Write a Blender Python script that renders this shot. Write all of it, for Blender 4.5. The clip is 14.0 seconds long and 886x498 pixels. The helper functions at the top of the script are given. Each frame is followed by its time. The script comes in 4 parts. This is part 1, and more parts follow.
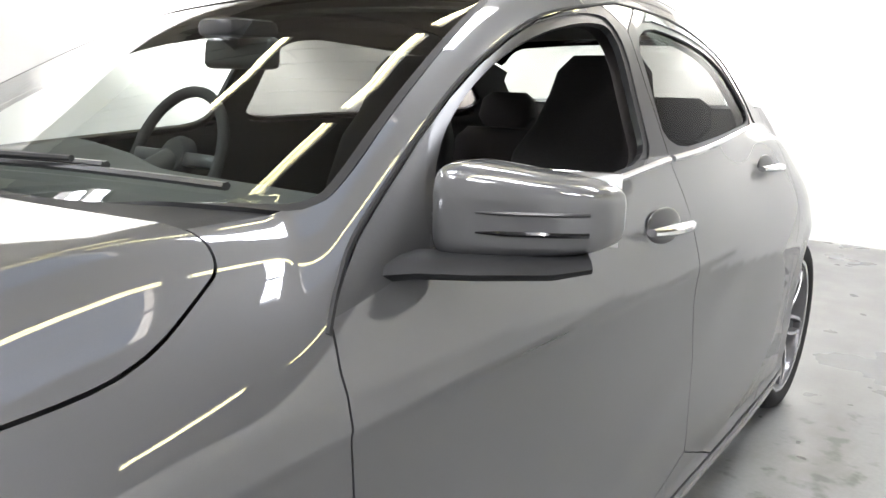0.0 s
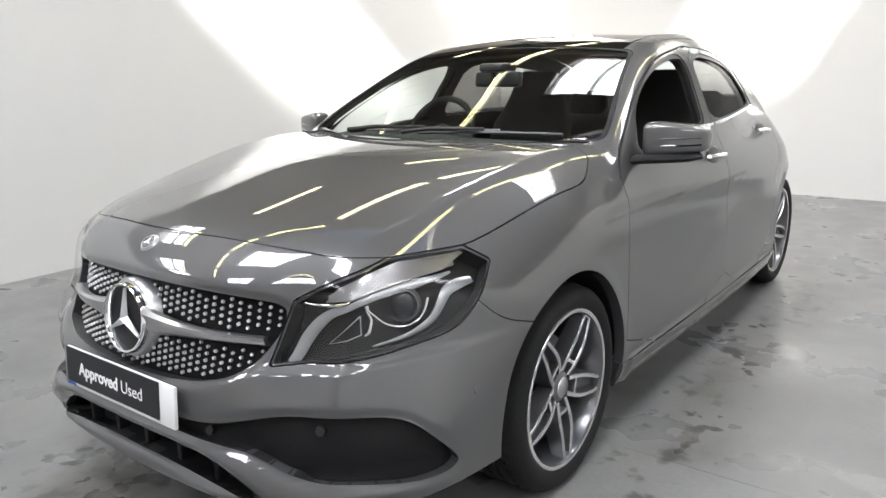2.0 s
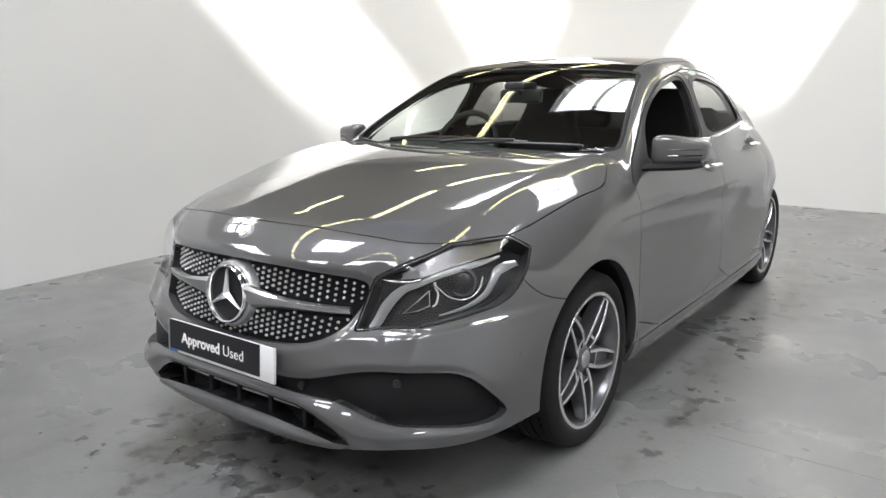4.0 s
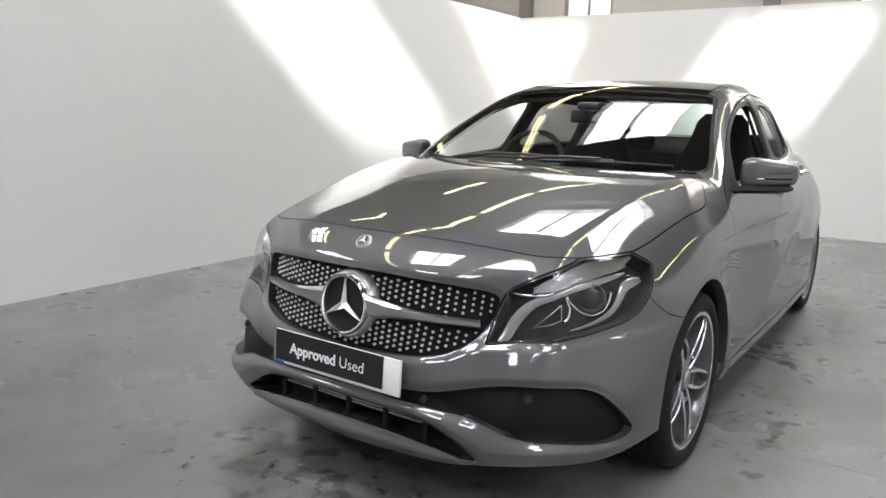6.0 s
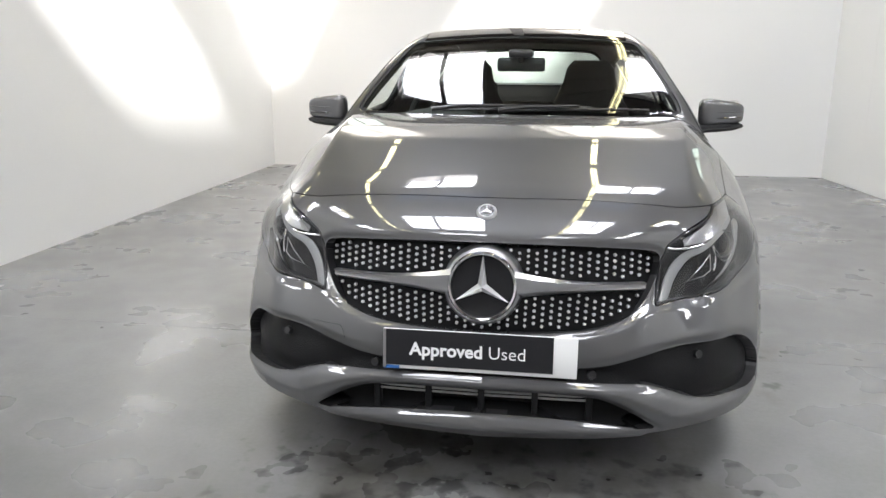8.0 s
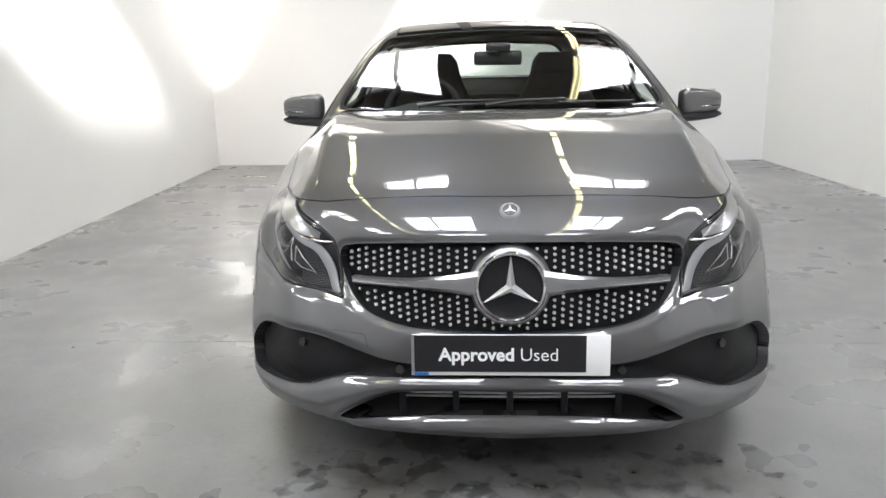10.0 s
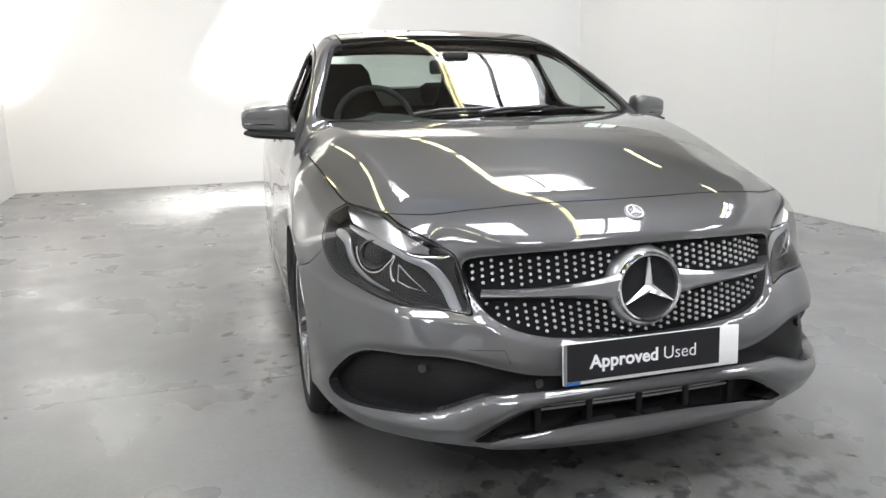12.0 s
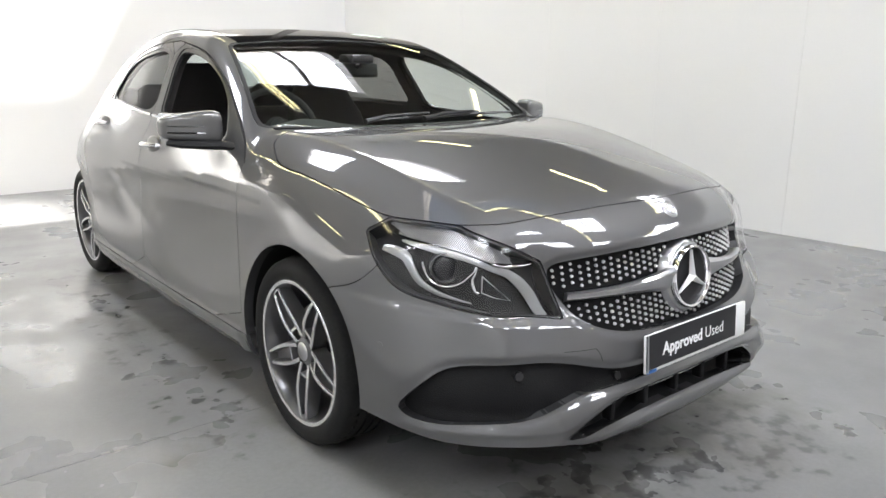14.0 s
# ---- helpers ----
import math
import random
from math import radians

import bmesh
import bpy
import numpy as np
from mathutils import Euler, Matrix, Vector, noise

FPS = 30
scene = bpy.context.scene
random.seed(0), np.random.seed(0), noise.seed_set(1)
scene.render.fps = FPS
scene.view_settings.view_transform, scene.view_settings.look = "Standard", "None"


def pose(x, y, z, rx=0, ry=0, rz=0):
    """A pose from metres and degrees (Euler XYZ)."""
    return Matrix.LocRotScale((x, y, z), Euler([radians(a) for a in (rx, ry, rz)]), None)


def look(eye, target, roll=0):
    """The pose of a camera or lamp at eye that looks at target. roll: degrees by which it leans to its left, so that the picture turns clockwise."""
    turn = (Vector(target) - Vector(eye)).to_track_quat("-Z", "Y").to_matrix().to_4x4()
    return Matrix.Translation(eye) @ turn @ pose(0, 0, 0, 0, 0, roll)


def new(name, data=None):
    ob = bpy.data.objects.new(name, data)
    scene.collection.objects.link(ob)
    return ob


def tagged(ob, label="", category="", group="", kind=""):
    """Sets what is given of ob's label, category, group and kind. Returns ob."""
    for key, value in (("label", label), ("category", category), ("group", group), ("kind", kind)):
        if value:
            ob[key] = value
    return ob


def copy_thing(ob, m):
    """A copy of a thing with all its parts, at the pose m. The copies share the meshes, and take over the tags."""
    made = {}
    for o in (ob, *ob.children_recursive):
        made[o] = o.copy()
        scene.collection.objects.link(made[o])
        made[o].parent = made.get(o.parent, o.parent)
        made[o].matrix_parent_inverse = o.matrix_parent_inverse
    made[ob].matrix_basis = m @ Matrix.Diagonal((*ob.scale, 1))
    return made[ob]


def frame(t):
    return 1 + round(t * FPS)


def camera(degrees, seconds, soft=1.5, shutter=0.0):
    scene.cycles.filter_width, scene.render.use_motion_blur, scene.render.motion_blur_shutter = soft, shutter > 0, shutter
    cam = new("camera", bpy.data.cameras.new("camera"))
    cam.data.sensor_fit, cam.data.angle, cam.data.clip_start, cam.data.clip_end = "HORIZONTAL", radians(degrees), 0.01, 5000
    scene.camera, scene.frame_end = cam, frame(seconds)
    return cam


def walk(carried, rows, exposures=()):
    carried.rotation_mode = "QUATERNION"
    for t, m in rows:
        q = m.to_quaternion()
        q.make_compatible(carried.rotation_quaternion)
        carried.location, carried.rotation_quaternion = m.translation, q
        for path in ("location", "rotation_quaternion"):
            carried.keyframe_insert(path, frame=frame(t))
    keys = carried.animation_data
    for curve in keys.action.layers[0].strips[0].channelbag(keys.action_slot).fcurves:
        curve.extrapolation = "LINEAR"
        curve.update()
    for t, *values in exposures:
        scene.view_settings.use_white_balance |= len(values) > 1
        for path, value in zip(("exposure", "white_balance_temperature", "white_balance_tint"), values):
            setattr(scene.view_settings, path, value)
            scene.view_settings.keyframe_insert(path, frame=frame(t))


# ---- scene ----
cam = camera(61.8, 14.0)
PATH = [
    (0, (1.359, 0.76, 1.172), (0.172, 2.306, 0.722), 1.2),
    (0.5, (1.445, 0.31, 1.167), (0.258, 1.86, 0.733), -0.2),
    (1, (1.581, -0.124, 1.176), (0.408, 1.421, 0.689), -0.3),
    (1.5, (1.705, -0.551, 1.221), (0.522, 0.987, 0.74), -0.1),
    (2, (1.787, -0.988, 1.247), (0.614, 0.565, 0.784), -1.0),
    (2.5, (1.868, -1.255, 1.254), (0.706, 0.309, 0.803), -1.1),
    (3, (1.886, -1.373, 1.275), (0.735, 0.201, 0.829), -0.9),
    (5.5, (1.801, -1.477, 1.263), (0.642, 0.105, 0.871), 0.8),
    (6, (1.505, -1.675, 1.24), (0.395, -0.054, 0.865), 1.5),
    (6.5, (1.195, -1.754, 1.225), (0.171, -0.081, 0.838), 2.1),
    (7, (0.789, -1.818, 1.237), (0.013, -0.038, 0.762), 1.2),
    (7.5, (0.475, -1.911, 1.228), (-0.076, -0.053, 0.736), 0.1),
    (8, (0.176, -1.902, 1.203), (-0.111, 0.018, 0.725), 0.3),
    (8.2, (0.08, -1.868, 1.208), (-0.116, 0.062, 0.718), -1.4),
    (10.3, (-0.07, -1.871, 1.217), (-0.165, 0.063, 0.715), -0.6),
    (10.5, (-0.084, -1.861, 1.216), (-0.168, 0.071, 0.708), 0.0),
    (11, (-0.339, -1.854, 1.205), (-0.335, 0.086, 0.722), 1.2),
    (11.5, (-0.675, -1.825, 1.216), (-0.442, 0.103, 0.74), 0.9),
    (12, (-1.024, -1.678, 1.2), (-0.506, 0.196, 0.731), -0.9),
    (12.5, (-1.387, -1.573, 1.233), (-0.619, 0.207, 0.742), 1.4),
    (13, (-1.628, -1.426, 1.227), (-0.647, 0.247, 0.739), 1.8),
    (13.5, (-1.781, -1.259, 1.219), (-0.693, 0.349, 0.741), -0.4),
    (14, (-1.908, -1.187, 1.236), (-0.682, 0.318, 0.756), 0.3),
]
walk(cam, [(t, look(eye, target, roll)) for t, eye, target, roll in PATH],
     exposures=[(0, 3.10), (0.5, 2.92), (1, 2.75), (1.5, 2.65), (2, 2.50), (3, 2.40), (5.5, 2.22), (6, 2.15), (6.5, 2.01), (7, 2.11), (8, 2.42), (10.5, 2.45), (12, 2.47), (14, 2.57)])

# ---- world, sun and lamps ----
world = bpy.data.worlds.new("sky")
scene.world = world
world.use_nodes = True
wn = world.node_tree
sky = wn.nodes.new("ShaderNodeTexSky")
sky.sky_type, sky.sun_disc = "NISHITA", False
sky.dust_density, sky.ozone_density = 5.0, .6
SUN_WAY = Vector((-.60, 1.26, -1.0)).normalized()
sky.sun_elevation = math.asin(-SUN_WAY.z)
sky.sun_rotation = math.atan2(-SUN_WAY.x, -SUN_WAY.y)
wn.links.new(sky.outputs["Color"], wn.nodes["Background"].inputs["Color"])
wn.nodes["Background"].inputs["Strength"].default_value = 0.05
sun = new("sun", bpy.data.lights.new("sun", "SUN"))
sun.data.energy, sun.data.angle, sun.data.color = 5.0, radians(3.8), (1, .97, .94)
sun.matrix_world = look((0, 0, 12), Vector((0, 0, 12)) + SUN_WAY)

CEILING = 5.5
# roof lights: x0, x1, y0, y1; the outer four are added to brighten the car's sides
ROOF_LIGHTS = [(-2.25, -.45, -2.2, -.3), (1.3, 2.9, -2.2, -.3), (-2.1, -.8, 4.1, 5.6), (1.28, 2.95, 4.1, 5.6),
               (-2.25, -.9, 12.5, 13.7), (1.3, 2.6, 12.5, 13.7), (-6.8, -5.6, -.4, 1.8), (5.9, 7.1, -.4, 1.8), (-7.0, -5.2, -5, -2), (5.9, 7.5, -5, -2)]
# openings added without lamps, open to the sky, to let sun patches onto the walls
SUN_OPENINGS = [(-2.25, -.45, 1.4, 2.9), (1.3, 2.65, 1.4, 2.9)]
# unseen lights added over the way in to brighten floor and bumper; white lids keep the sun out
ADDED_LIGHTS = [(-2.25, -.45, -7.4, -4.6), (1.3, 2.9, -7.4, -4.6)]
for x0, x1, y0, y1 in ROOF_LIGHTS + ADDED_LIGHTS:
    lamp = new("roof_light_glow", bpy.data.lights.new("roof_light_glow", "AREA"))
    lamp.data.shape, lamp.data.size, lamp.data.size_y = "RECTANGLE", x1 - x0, y1 - y0
    lamp.data.energy, lamp.data.color = (8.5 if y0 < -5.5 else 11.6) * (x1 - x0) * (y1 - y0), (.908, .93, 1)
    lamp.matrix_world = pose((x0 + x1) / 2, (y0 + y1) / 2, CEILING + .14)
    lamp.data.use_shadow = True

# ---- materials ----
def material(name, colour, rough=.5, metal=0., grain=0., scale=40., bump=0., coat=0., spec=.5, patch=0., patch_scale=3.):
    """A surface with variation at two scales: grain (fine) and patch (broad)."""
    m = bpy.data.materials.new(name)
    m.use_nodes = True
    nt = m.node_tree
    b = nt.nodes["Principled BSDF"]
    b.inputs["Base Color"].default_value = (*colour, 1)
    b.inputs["Roughness"].default_value, b.inputs["Metallic"].default_value = rough, metal
    b.inputs["Coat Weight"].default_value, b.inputs["Coat Roughness"].default_value = coat, .02
    b.inputs["Specular IOR Level"].default_value = spec
    if grain or bump or patch:
        co = nt.nodes.new("ShaderNodeTexCoord")
        n1, n2 = nt.nodes.new("ShaderNodeTexNoise"), nt.nodes.new("ShaderNodeTexNoise")
        n1.inputs["Scale"].default_value, n1.inputs["Detail"].default_value = scale, 5
        n2.inputs["Scale"].default_value, n2.inputs["Detail"].default_value = patch_scale, 4
        for n in (n1, n2):
            nt.links.new(co.outputs["Object"], n.inputs["Vector"])
        mix = nt.nodes.new("ShaderNodeMix")
        mix.data_type, mix.blend_type = "RGBA", "MULTIPLY"
        mix.inputs[0].default_value = 1
        ramp = nt.nodes.new("ShaderNodeMath")
        ramp.operation = "MULTIPLY_ADD"
        ramp.inputs[1].default_value, ramp.inputs[2].default_value = grain * 2, 1 - grain
        nt.links.new(n1.outputs["Fac"], ramp.inputs[0])
        ramp2 = nt.nodes.new("ShaderNodeMath")
        ramp2.operation = "MULTIPLY_ADD"
        ramp2.inputs[1].default_value, ramp2.inputs[2].default_value = patch * 2, 1 - patch
        nt.links.new(n2.outputs["Fac"], ramp2.inputs[0])
        both = nt.nodes.new("ShaderNodeMath")
        both.operation = "MULTIPLY"
        nt.links.new(ramp.outputs[0], both.inputs[0])
        nt.links.new(ramp2.outputs[0], both.inputs[1])
        mix.inputs[6].default_value = (*colour, 1)
        nt.links.new(both.outputs[0], mix.inputs[7])
        nt.links.new(mix.outputs[2], b.inputs["Base Color"])
        if bump:
            bp = nt.nodes.new("ShaderNodeBump")
            bp.inputs["Strength"].default_value, bp.inputs["Distance"].default_value = bump, .002
            nt.links.new(n1.outputs["Fac"], bp.inputs["Height"])
            nt.links.new(bp.outputs["Normal"], b.inputs["Normal"])
    return m


def glass(name, tint, clear=.0, edge=1.0):
    """A thin pane: it lets light through, and mirrors more towards grazing angles, alike from both sides."""
    m = bpy.data.materials.new(name)
    m.use_nodes = True
    nt = m.node_tree
    nt.nodes.remove(nt.nodes["Principled BSDF"])
    tr, gl, mix, lw = (nt.nodes.new(k) for k in ("ShaderNodeBsdfTransparent", "ShaderNodeBsdfGlossy", "ShaderNodeMixShader", "ShaderNodeLayerWeight"))
    tr.inputs["Color"].default_value = (*tint, 1)
    gl.inputs["Roughness"].default_value = .0
    gl.inputs["Color"].default_value = (1, 1, 1, 1)
    lw.inputs["Blend"].default_value = .5
    f0 = ((.5 + clear) / (2.5 + clear)) ** 2
    fifth, gain = nt.nodes.new("ShaderNodeMath"), nt.nodes.new("ShaderNodeMath")
    fifth.operation, gain.operation = "POWER", "MULTIPLY_ADD"
    fifth.inputs[1].default_value = 5
    gain.inputs[1].default_value, gain.inputs[2].default_value = (1 - f0) * edge, f0 * min(1, .4 + edge)
    nt.links.new(lw.outputs["Facing"], fifth.inputs[0])
    nt.links.new(fifth.outputs[0], gain.inputs[0])
    nt.links.new(gain.outputs[0], mix.inputs[0])
    nt.links.new(tr.outputs[0], mix.inputs[1])
    nt.links.new(gl.outputs[0], mix.inputs[2])
    nt.links.new(mix.outputs[0], nt.nodes["Material Output"].inputs["Surface"])
    return m


def glow(name, colour, strength):
    m = bpy.data.materials.new(name)
    m.use_nodes = True
    b = m.node_tree.nodes["Principled BSDF"]
    b.inputs["Base Color"].default_value = (.8, .8, .8, 1)
    b.inputs["Emission Color"].default_value, b.inputs["Emission Strength"].default_value = (*colour, 1), strength
    return m


PAINT = material("grey_metallic_paint", (.092, .092, .095), rough=.48, metal=.62, grain=.05, scale=900, coat=1.0, patch=.02)
BLACK = material("black_plastic", (.013, .013, .014), rough=.55, grain=.2, scale=300, bump=.15, spec=.25)
SATIN = material("satin_black_trim", (.02, .02, .021), rough=.28)
GLOSS_BLACK = material("gloss_black_roof", (.008, .008, .009), rough=.05, coat=1.0)
RUBBER = material("tyre_rubber", (.014, .014, .014), spec=.25, rough=.75, grain=.35, scale=90, bump=.3, patch=.2, patch_scale=9)
CHROME = material("chrome", (.82, .82, .83), rough=.09, metal=1)
SILVER = material("satin_silver", (.58, .58, .59), rough=.30, metal=1, grain=.04, scale=600)
DIAMOND = material("diamond_cut_alloy", (.78, .78, .79), rough=.26, metal=.85, grain=.05, scale=500)
GREY_ALLOY = material("grey_painted_alloy", (.13, .13, .135), rough=.32, metal=.6, coat=.6, grain=.06, scale=300)
DISC = material("brake_disc_steel", (.35, .34, .33), rough=.35, metal=1, grain=.2, scale=120)
HEAD_BOWL = material("lamp_housing", (.010, .010, .011), rough=.55, spec=.3)
LENS_DARK = material("dark_projector_glass", (.012, .012, .014), rough=.28)
PIN = material("bright_pin", (.8, .8, .8), rough=.25, metal=.6)
SMOKE = material("smoked_reflector", (.34, .34, .35), rough=.25, metal=.9)
RIB_GREY = material("rib_backing_grey", (.36, .36, .365), rough=.4, metal=.25)
DRL = material("light_guide_white", (.40, .41, .42), rough=.28, metal=.80)
STAR = material("star_silver", (.74, .74, .75), rough=.28, metal=.75)
SLAT = material("radiator_slat", (.5, .5, .5), rough=.5, metal=.3)
SEAT = material("black_seat_fabric", (.028, .026, .027), rough=.8, grain=.3, scale=200, bump=.3)
STITCH = material("grey_seam", (.25, .25, .25), rough=.7)
TRIM = material("dark_cabin_trim", (.055, .052, .052), rough=.65, grain=.2, scale=150, bump=.2)
LINING = material("headlining_cloth", (.10, .094, .092), rough=.9, grain=.2, scale=200)
PLATE_BLACK = material("plate_black", (.012, .012, .014), rough=.32, grain=.1, scale=60)
PLATE_WHITE = material("plate_white", (.78, .78, .77), rough=.4)
LETTER = material("white_lettering", (.82, .82, .82), rough=.5)
BLUE = material("blue_strip", (.03, .12, .35), rough=.4)
WIND_GLASS = glass("windscreen_glass", (.70, .76, .73), .14)
SIDE_GLASS = glass("side_glass", (.72, .78, .75))
DARK_GLASS = glass("tinted_side_glass", (.36, .34, .34), -.1, .15)
LAMP_GLASS = glass("lamp_cover", (.97, .97, .97), -.02)
WALL = material("white_painted_board", (.74, .74, .73), rough=.6, grain=.015, scale=60, bump=.04, patch=.03, patch_scale=.8)
ROOF_SHEET = material("dark_roof_sheet", (.17, .150, .14), rough=.6, grain=.15, scale=6, patch=.2, patch_scale=.5)
STEEL = material("grey_steel", (.22, .21, .2), rough=.5, grain=.1, scale=20)
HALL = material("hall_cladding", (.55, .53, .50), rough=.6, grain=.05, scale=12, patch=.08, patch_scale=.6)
# same cladding with the far end's dimness in its colour, for the bonnet's reflections
HALL_DIMMED = material("dimmed_hall_cladding", (.16, .15, .14), rough=.6, grain=.05, scale=12, patch=.08, patch_scale=.6)
TUBE = glow("tube_glow", (1, .90, .48), 2.2)
WHITE_STEEL = material("white_steel", (.7, .7, .66), rough=.4)
SKY_PANE = glow("far_window_daylight", (.75, .95, .8), .36)


def floor_material():
    m = bpy.data.materials.new("grey_floor_paint")
    m.use_nodes = True
    nt = m.node_tree
    b = nt.nodes["Principled BSDF"]
    co = nt.nodes.new("ShaderNodeTexCoord")

    def noise_at(scale, detail, rough=.55, stretch=(1, 1, 1), shift=(0, 0, 0)):
        mp, n = nt.nodes.new("ShaderNodeMapping"), nt.nodes.new("ShaderNodeTexNoise")
        mp.inputs["Scale"].default_value, mp.inputs["Location"].default_value = stretch, shift
        n.inputs["Scale"].default_value, n.inputs["Detail"].default_value, n.inputs["Roughness"].default_value = scale, detail, rough
        nt.links.new(co.outputs["Object"], mp.inputs["Vector"])
        nt.links.new(mp.outputs["Vector"], n.inputs["Vector"])
        return n.outputs["Fac"]

    def ramp(src, a, c, lo=0., hi=1.):
        r = nt.nodes.new("ShaderNodeMapRange")
        r.inputs[1].default_value, r.inputs[2].default_value, r.inputs[3].default_value, r.inputs[4].default_value = a, c, lo, hi
        r.interpolation_type = "SMOOTHSTEP"
        nt.links.new(src, r.inputs[0])
        return r.outputs[0]

    def op(kind, a, c):
        n = nt.nodes.new("ShaderNodeMath")
        n.operation = kind
        for i, v in ((0, a), (1, c)):
            if isinstance(v, (int, float)):
                n.inputs[i].default_value = v
            else:
                nt.links.new(v, n.inputs[i])
        return n.outputs[0]

    sep = nt.nodes.new("ShaderNodeSeparateXYZ")
    nt.links.new(co.outputs["Object"], sep.inputs[0])
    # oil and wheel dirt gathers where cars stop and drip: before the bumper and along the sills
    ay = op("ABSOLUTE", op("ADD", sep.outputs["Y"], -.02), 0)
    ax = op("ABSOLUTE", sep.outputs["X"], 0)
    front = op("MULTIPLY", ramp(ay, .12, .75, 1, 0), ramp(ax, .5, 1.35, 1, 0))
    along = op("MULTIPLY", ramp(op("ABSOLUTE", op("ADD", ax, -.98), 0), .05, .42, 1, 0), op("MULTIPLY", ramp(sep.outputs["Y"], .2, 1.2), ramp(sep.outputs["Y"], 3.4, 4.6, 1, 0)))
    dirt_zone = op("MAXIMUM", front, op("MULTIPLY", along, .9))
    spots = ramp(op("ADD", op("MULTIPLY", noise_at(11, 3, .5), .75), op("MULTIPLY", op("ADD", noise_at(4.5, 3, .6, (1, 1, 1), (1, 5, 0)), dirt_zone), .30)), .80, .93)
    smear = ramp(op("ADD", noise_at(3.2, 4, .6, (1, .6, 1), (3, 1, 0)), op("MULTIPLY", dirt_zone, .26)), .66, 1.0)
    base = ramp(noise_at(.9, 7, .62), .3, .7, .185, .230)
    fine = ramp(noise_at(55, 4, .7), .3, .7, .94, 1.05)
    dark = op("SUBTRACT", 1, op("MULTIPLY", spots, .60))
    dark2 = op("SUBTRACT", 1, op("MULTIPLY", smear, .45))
    # the way in is darker than the back of the bay, down to half its tone
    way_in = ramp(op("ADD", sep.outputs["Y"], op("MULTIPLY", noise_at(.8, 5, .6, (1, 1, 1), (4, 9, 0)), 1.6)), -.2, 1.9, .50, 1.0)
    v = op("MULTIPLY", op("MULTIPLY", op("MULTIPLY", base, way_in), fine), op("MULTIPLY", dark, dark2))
    rgb = nt.nodes.new("ShaderNodeCombineColor")
    nt.links.new(v, rgb.inputs[0])
    nt.links.new(op("MULTIPLY", v, op("SUBTRACT", 1.0, op("MULTIPLY", smear, .04))), rgb.inputs[1])
    nt.links.new(op("MULTIPLY", v, op("SUBTRACT", .985, op("MULTIPLY", smear, .12))), rgb.inputs[2])
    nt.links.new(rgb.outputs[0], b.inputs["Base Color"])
    worn = ramp(noise_at(1.7, 3, .6, (1, 1, 1), (7, 2, 0)), .38, .70)
    nt.links.new(op("ADD", op("MULTIPLY", worn, -.20), op("ADD", ramp(noise_at(5, 3, .5), .3, .7, .37, .47), op("MULTIPLY", spots, -.06))), b.inputs["Roughness"])
    bp = nt.nodes.new("ShaderNodeBump")
    bp.inputs["Strength"].default_value, bp.inputs["Distance"].default_value = .06, .003
    nt.links.new(noise_at(22, 6, .7), bp.inputs["Height"])
    nt.links.new(bp.outputs["Normal"], b.inputs["Normal"])
    return m


SAIL = material("grey_sail_trim", (.030, .030, .031), rough=.45, grain=.1, scale=200)
FLOOR = floor_material()
PAINT.node_tree.nodes["Principled BSDF"].inputs["Coat IOR"].default_value = 1.85

# ---- the car's outer form: a smooth solid in metres; nose at y = 0, tail at y = 4.25, x across ----
def spline(*pts):
    """A smooth (twice continuous) curve through (a, b) pairs, straight beyond its ends."""
    xs, ys = np.array([p[0] for p in pts], float), np.array([p[1] for p in pts], float)
    n, h = len(xs), np.diff(xs)
    m, r = np.eye(n), np.zeros(n)
    for i in range(1, n - 1):
        m[i, i - 1:i + 2] = h[i - 1], 2 * (h[i - 1] + h[i]), h[i]
        r[i] = 6 * ((ys[i + 1] - ys[i]) / h[i] - (ys[i] - ys[i - 1]) / h[i - 1])
    c = np.linalg.solve(m, r)
    first = (ys[1] - ys[0]) / h[0] - h[0] * (2 * c[0] + c[1]) / 6
    last = (ys[-1] - ys[-2]) / h[-1] + h[-1] * (c[-2] + 2 * c[-1]) / 6

    def f(x):
        x = np.asarray(x, float)
        i = np.clip(np.searchsorted(xs, x) - 1, 0, n - 2)
        u, v = xs[i + 1] - x, x - xs[i]
        inner = (c[i] * u ** 3 + c[i + 1] * v ** 3) / (6 * h[i]) + (ys[i] / h[i] - c[i] * h[i] / 6) * u + (ys[i + 1] / h[i] - c[i + 1] * h[i] / 6) * v
        return np.where(x < xs[0], ys[0] + first * (x - xs[0]), np.where(x > xs[-1], ys[-1] + last * (x - xs[-1]), inner))
    return f


def step(a, b, x):
    t = np.clip((x - a) / (b - a), 0, 1)
    return t * t * (3 - 2 * t)


def smax(a, b, k):
    h = np.maximum(k - np.abs(a - b), 0) / k
    return np.maximum(a, b) + h * h * k / 4


AXLE_F, AXLE_R, HUB, TYRE_R = 0.885, 3.584, 0.316, 0.316
ARCH_F = AXLE_F - .032
hood_mid = spline((-.15, .62), (.0, .772), (.06, .818), (.10, .842), (.14, .8605), (.20, .880), (.25, .895), (.37, .926), (.5, .9545), (.85, 1.008), (1.25, 1.015),
                  (1.7, 1.010), (2.3, 1.015), (3.2, 1.05), (3.9, 1.08), (4.3, 1.06))
hood_drop = spline((0, .060), (.2, .066), (.5, .058), (.9, .025), (1.25, .002), (1.6, .0), (4, .0))
hood_crease = spline((0, .40), (.1, .455), (.17, .502), (.28, .555), (.5, .598), (.86, .632), (1.15, .670), (1.3, .72), (1.4, .79), (4, .79))
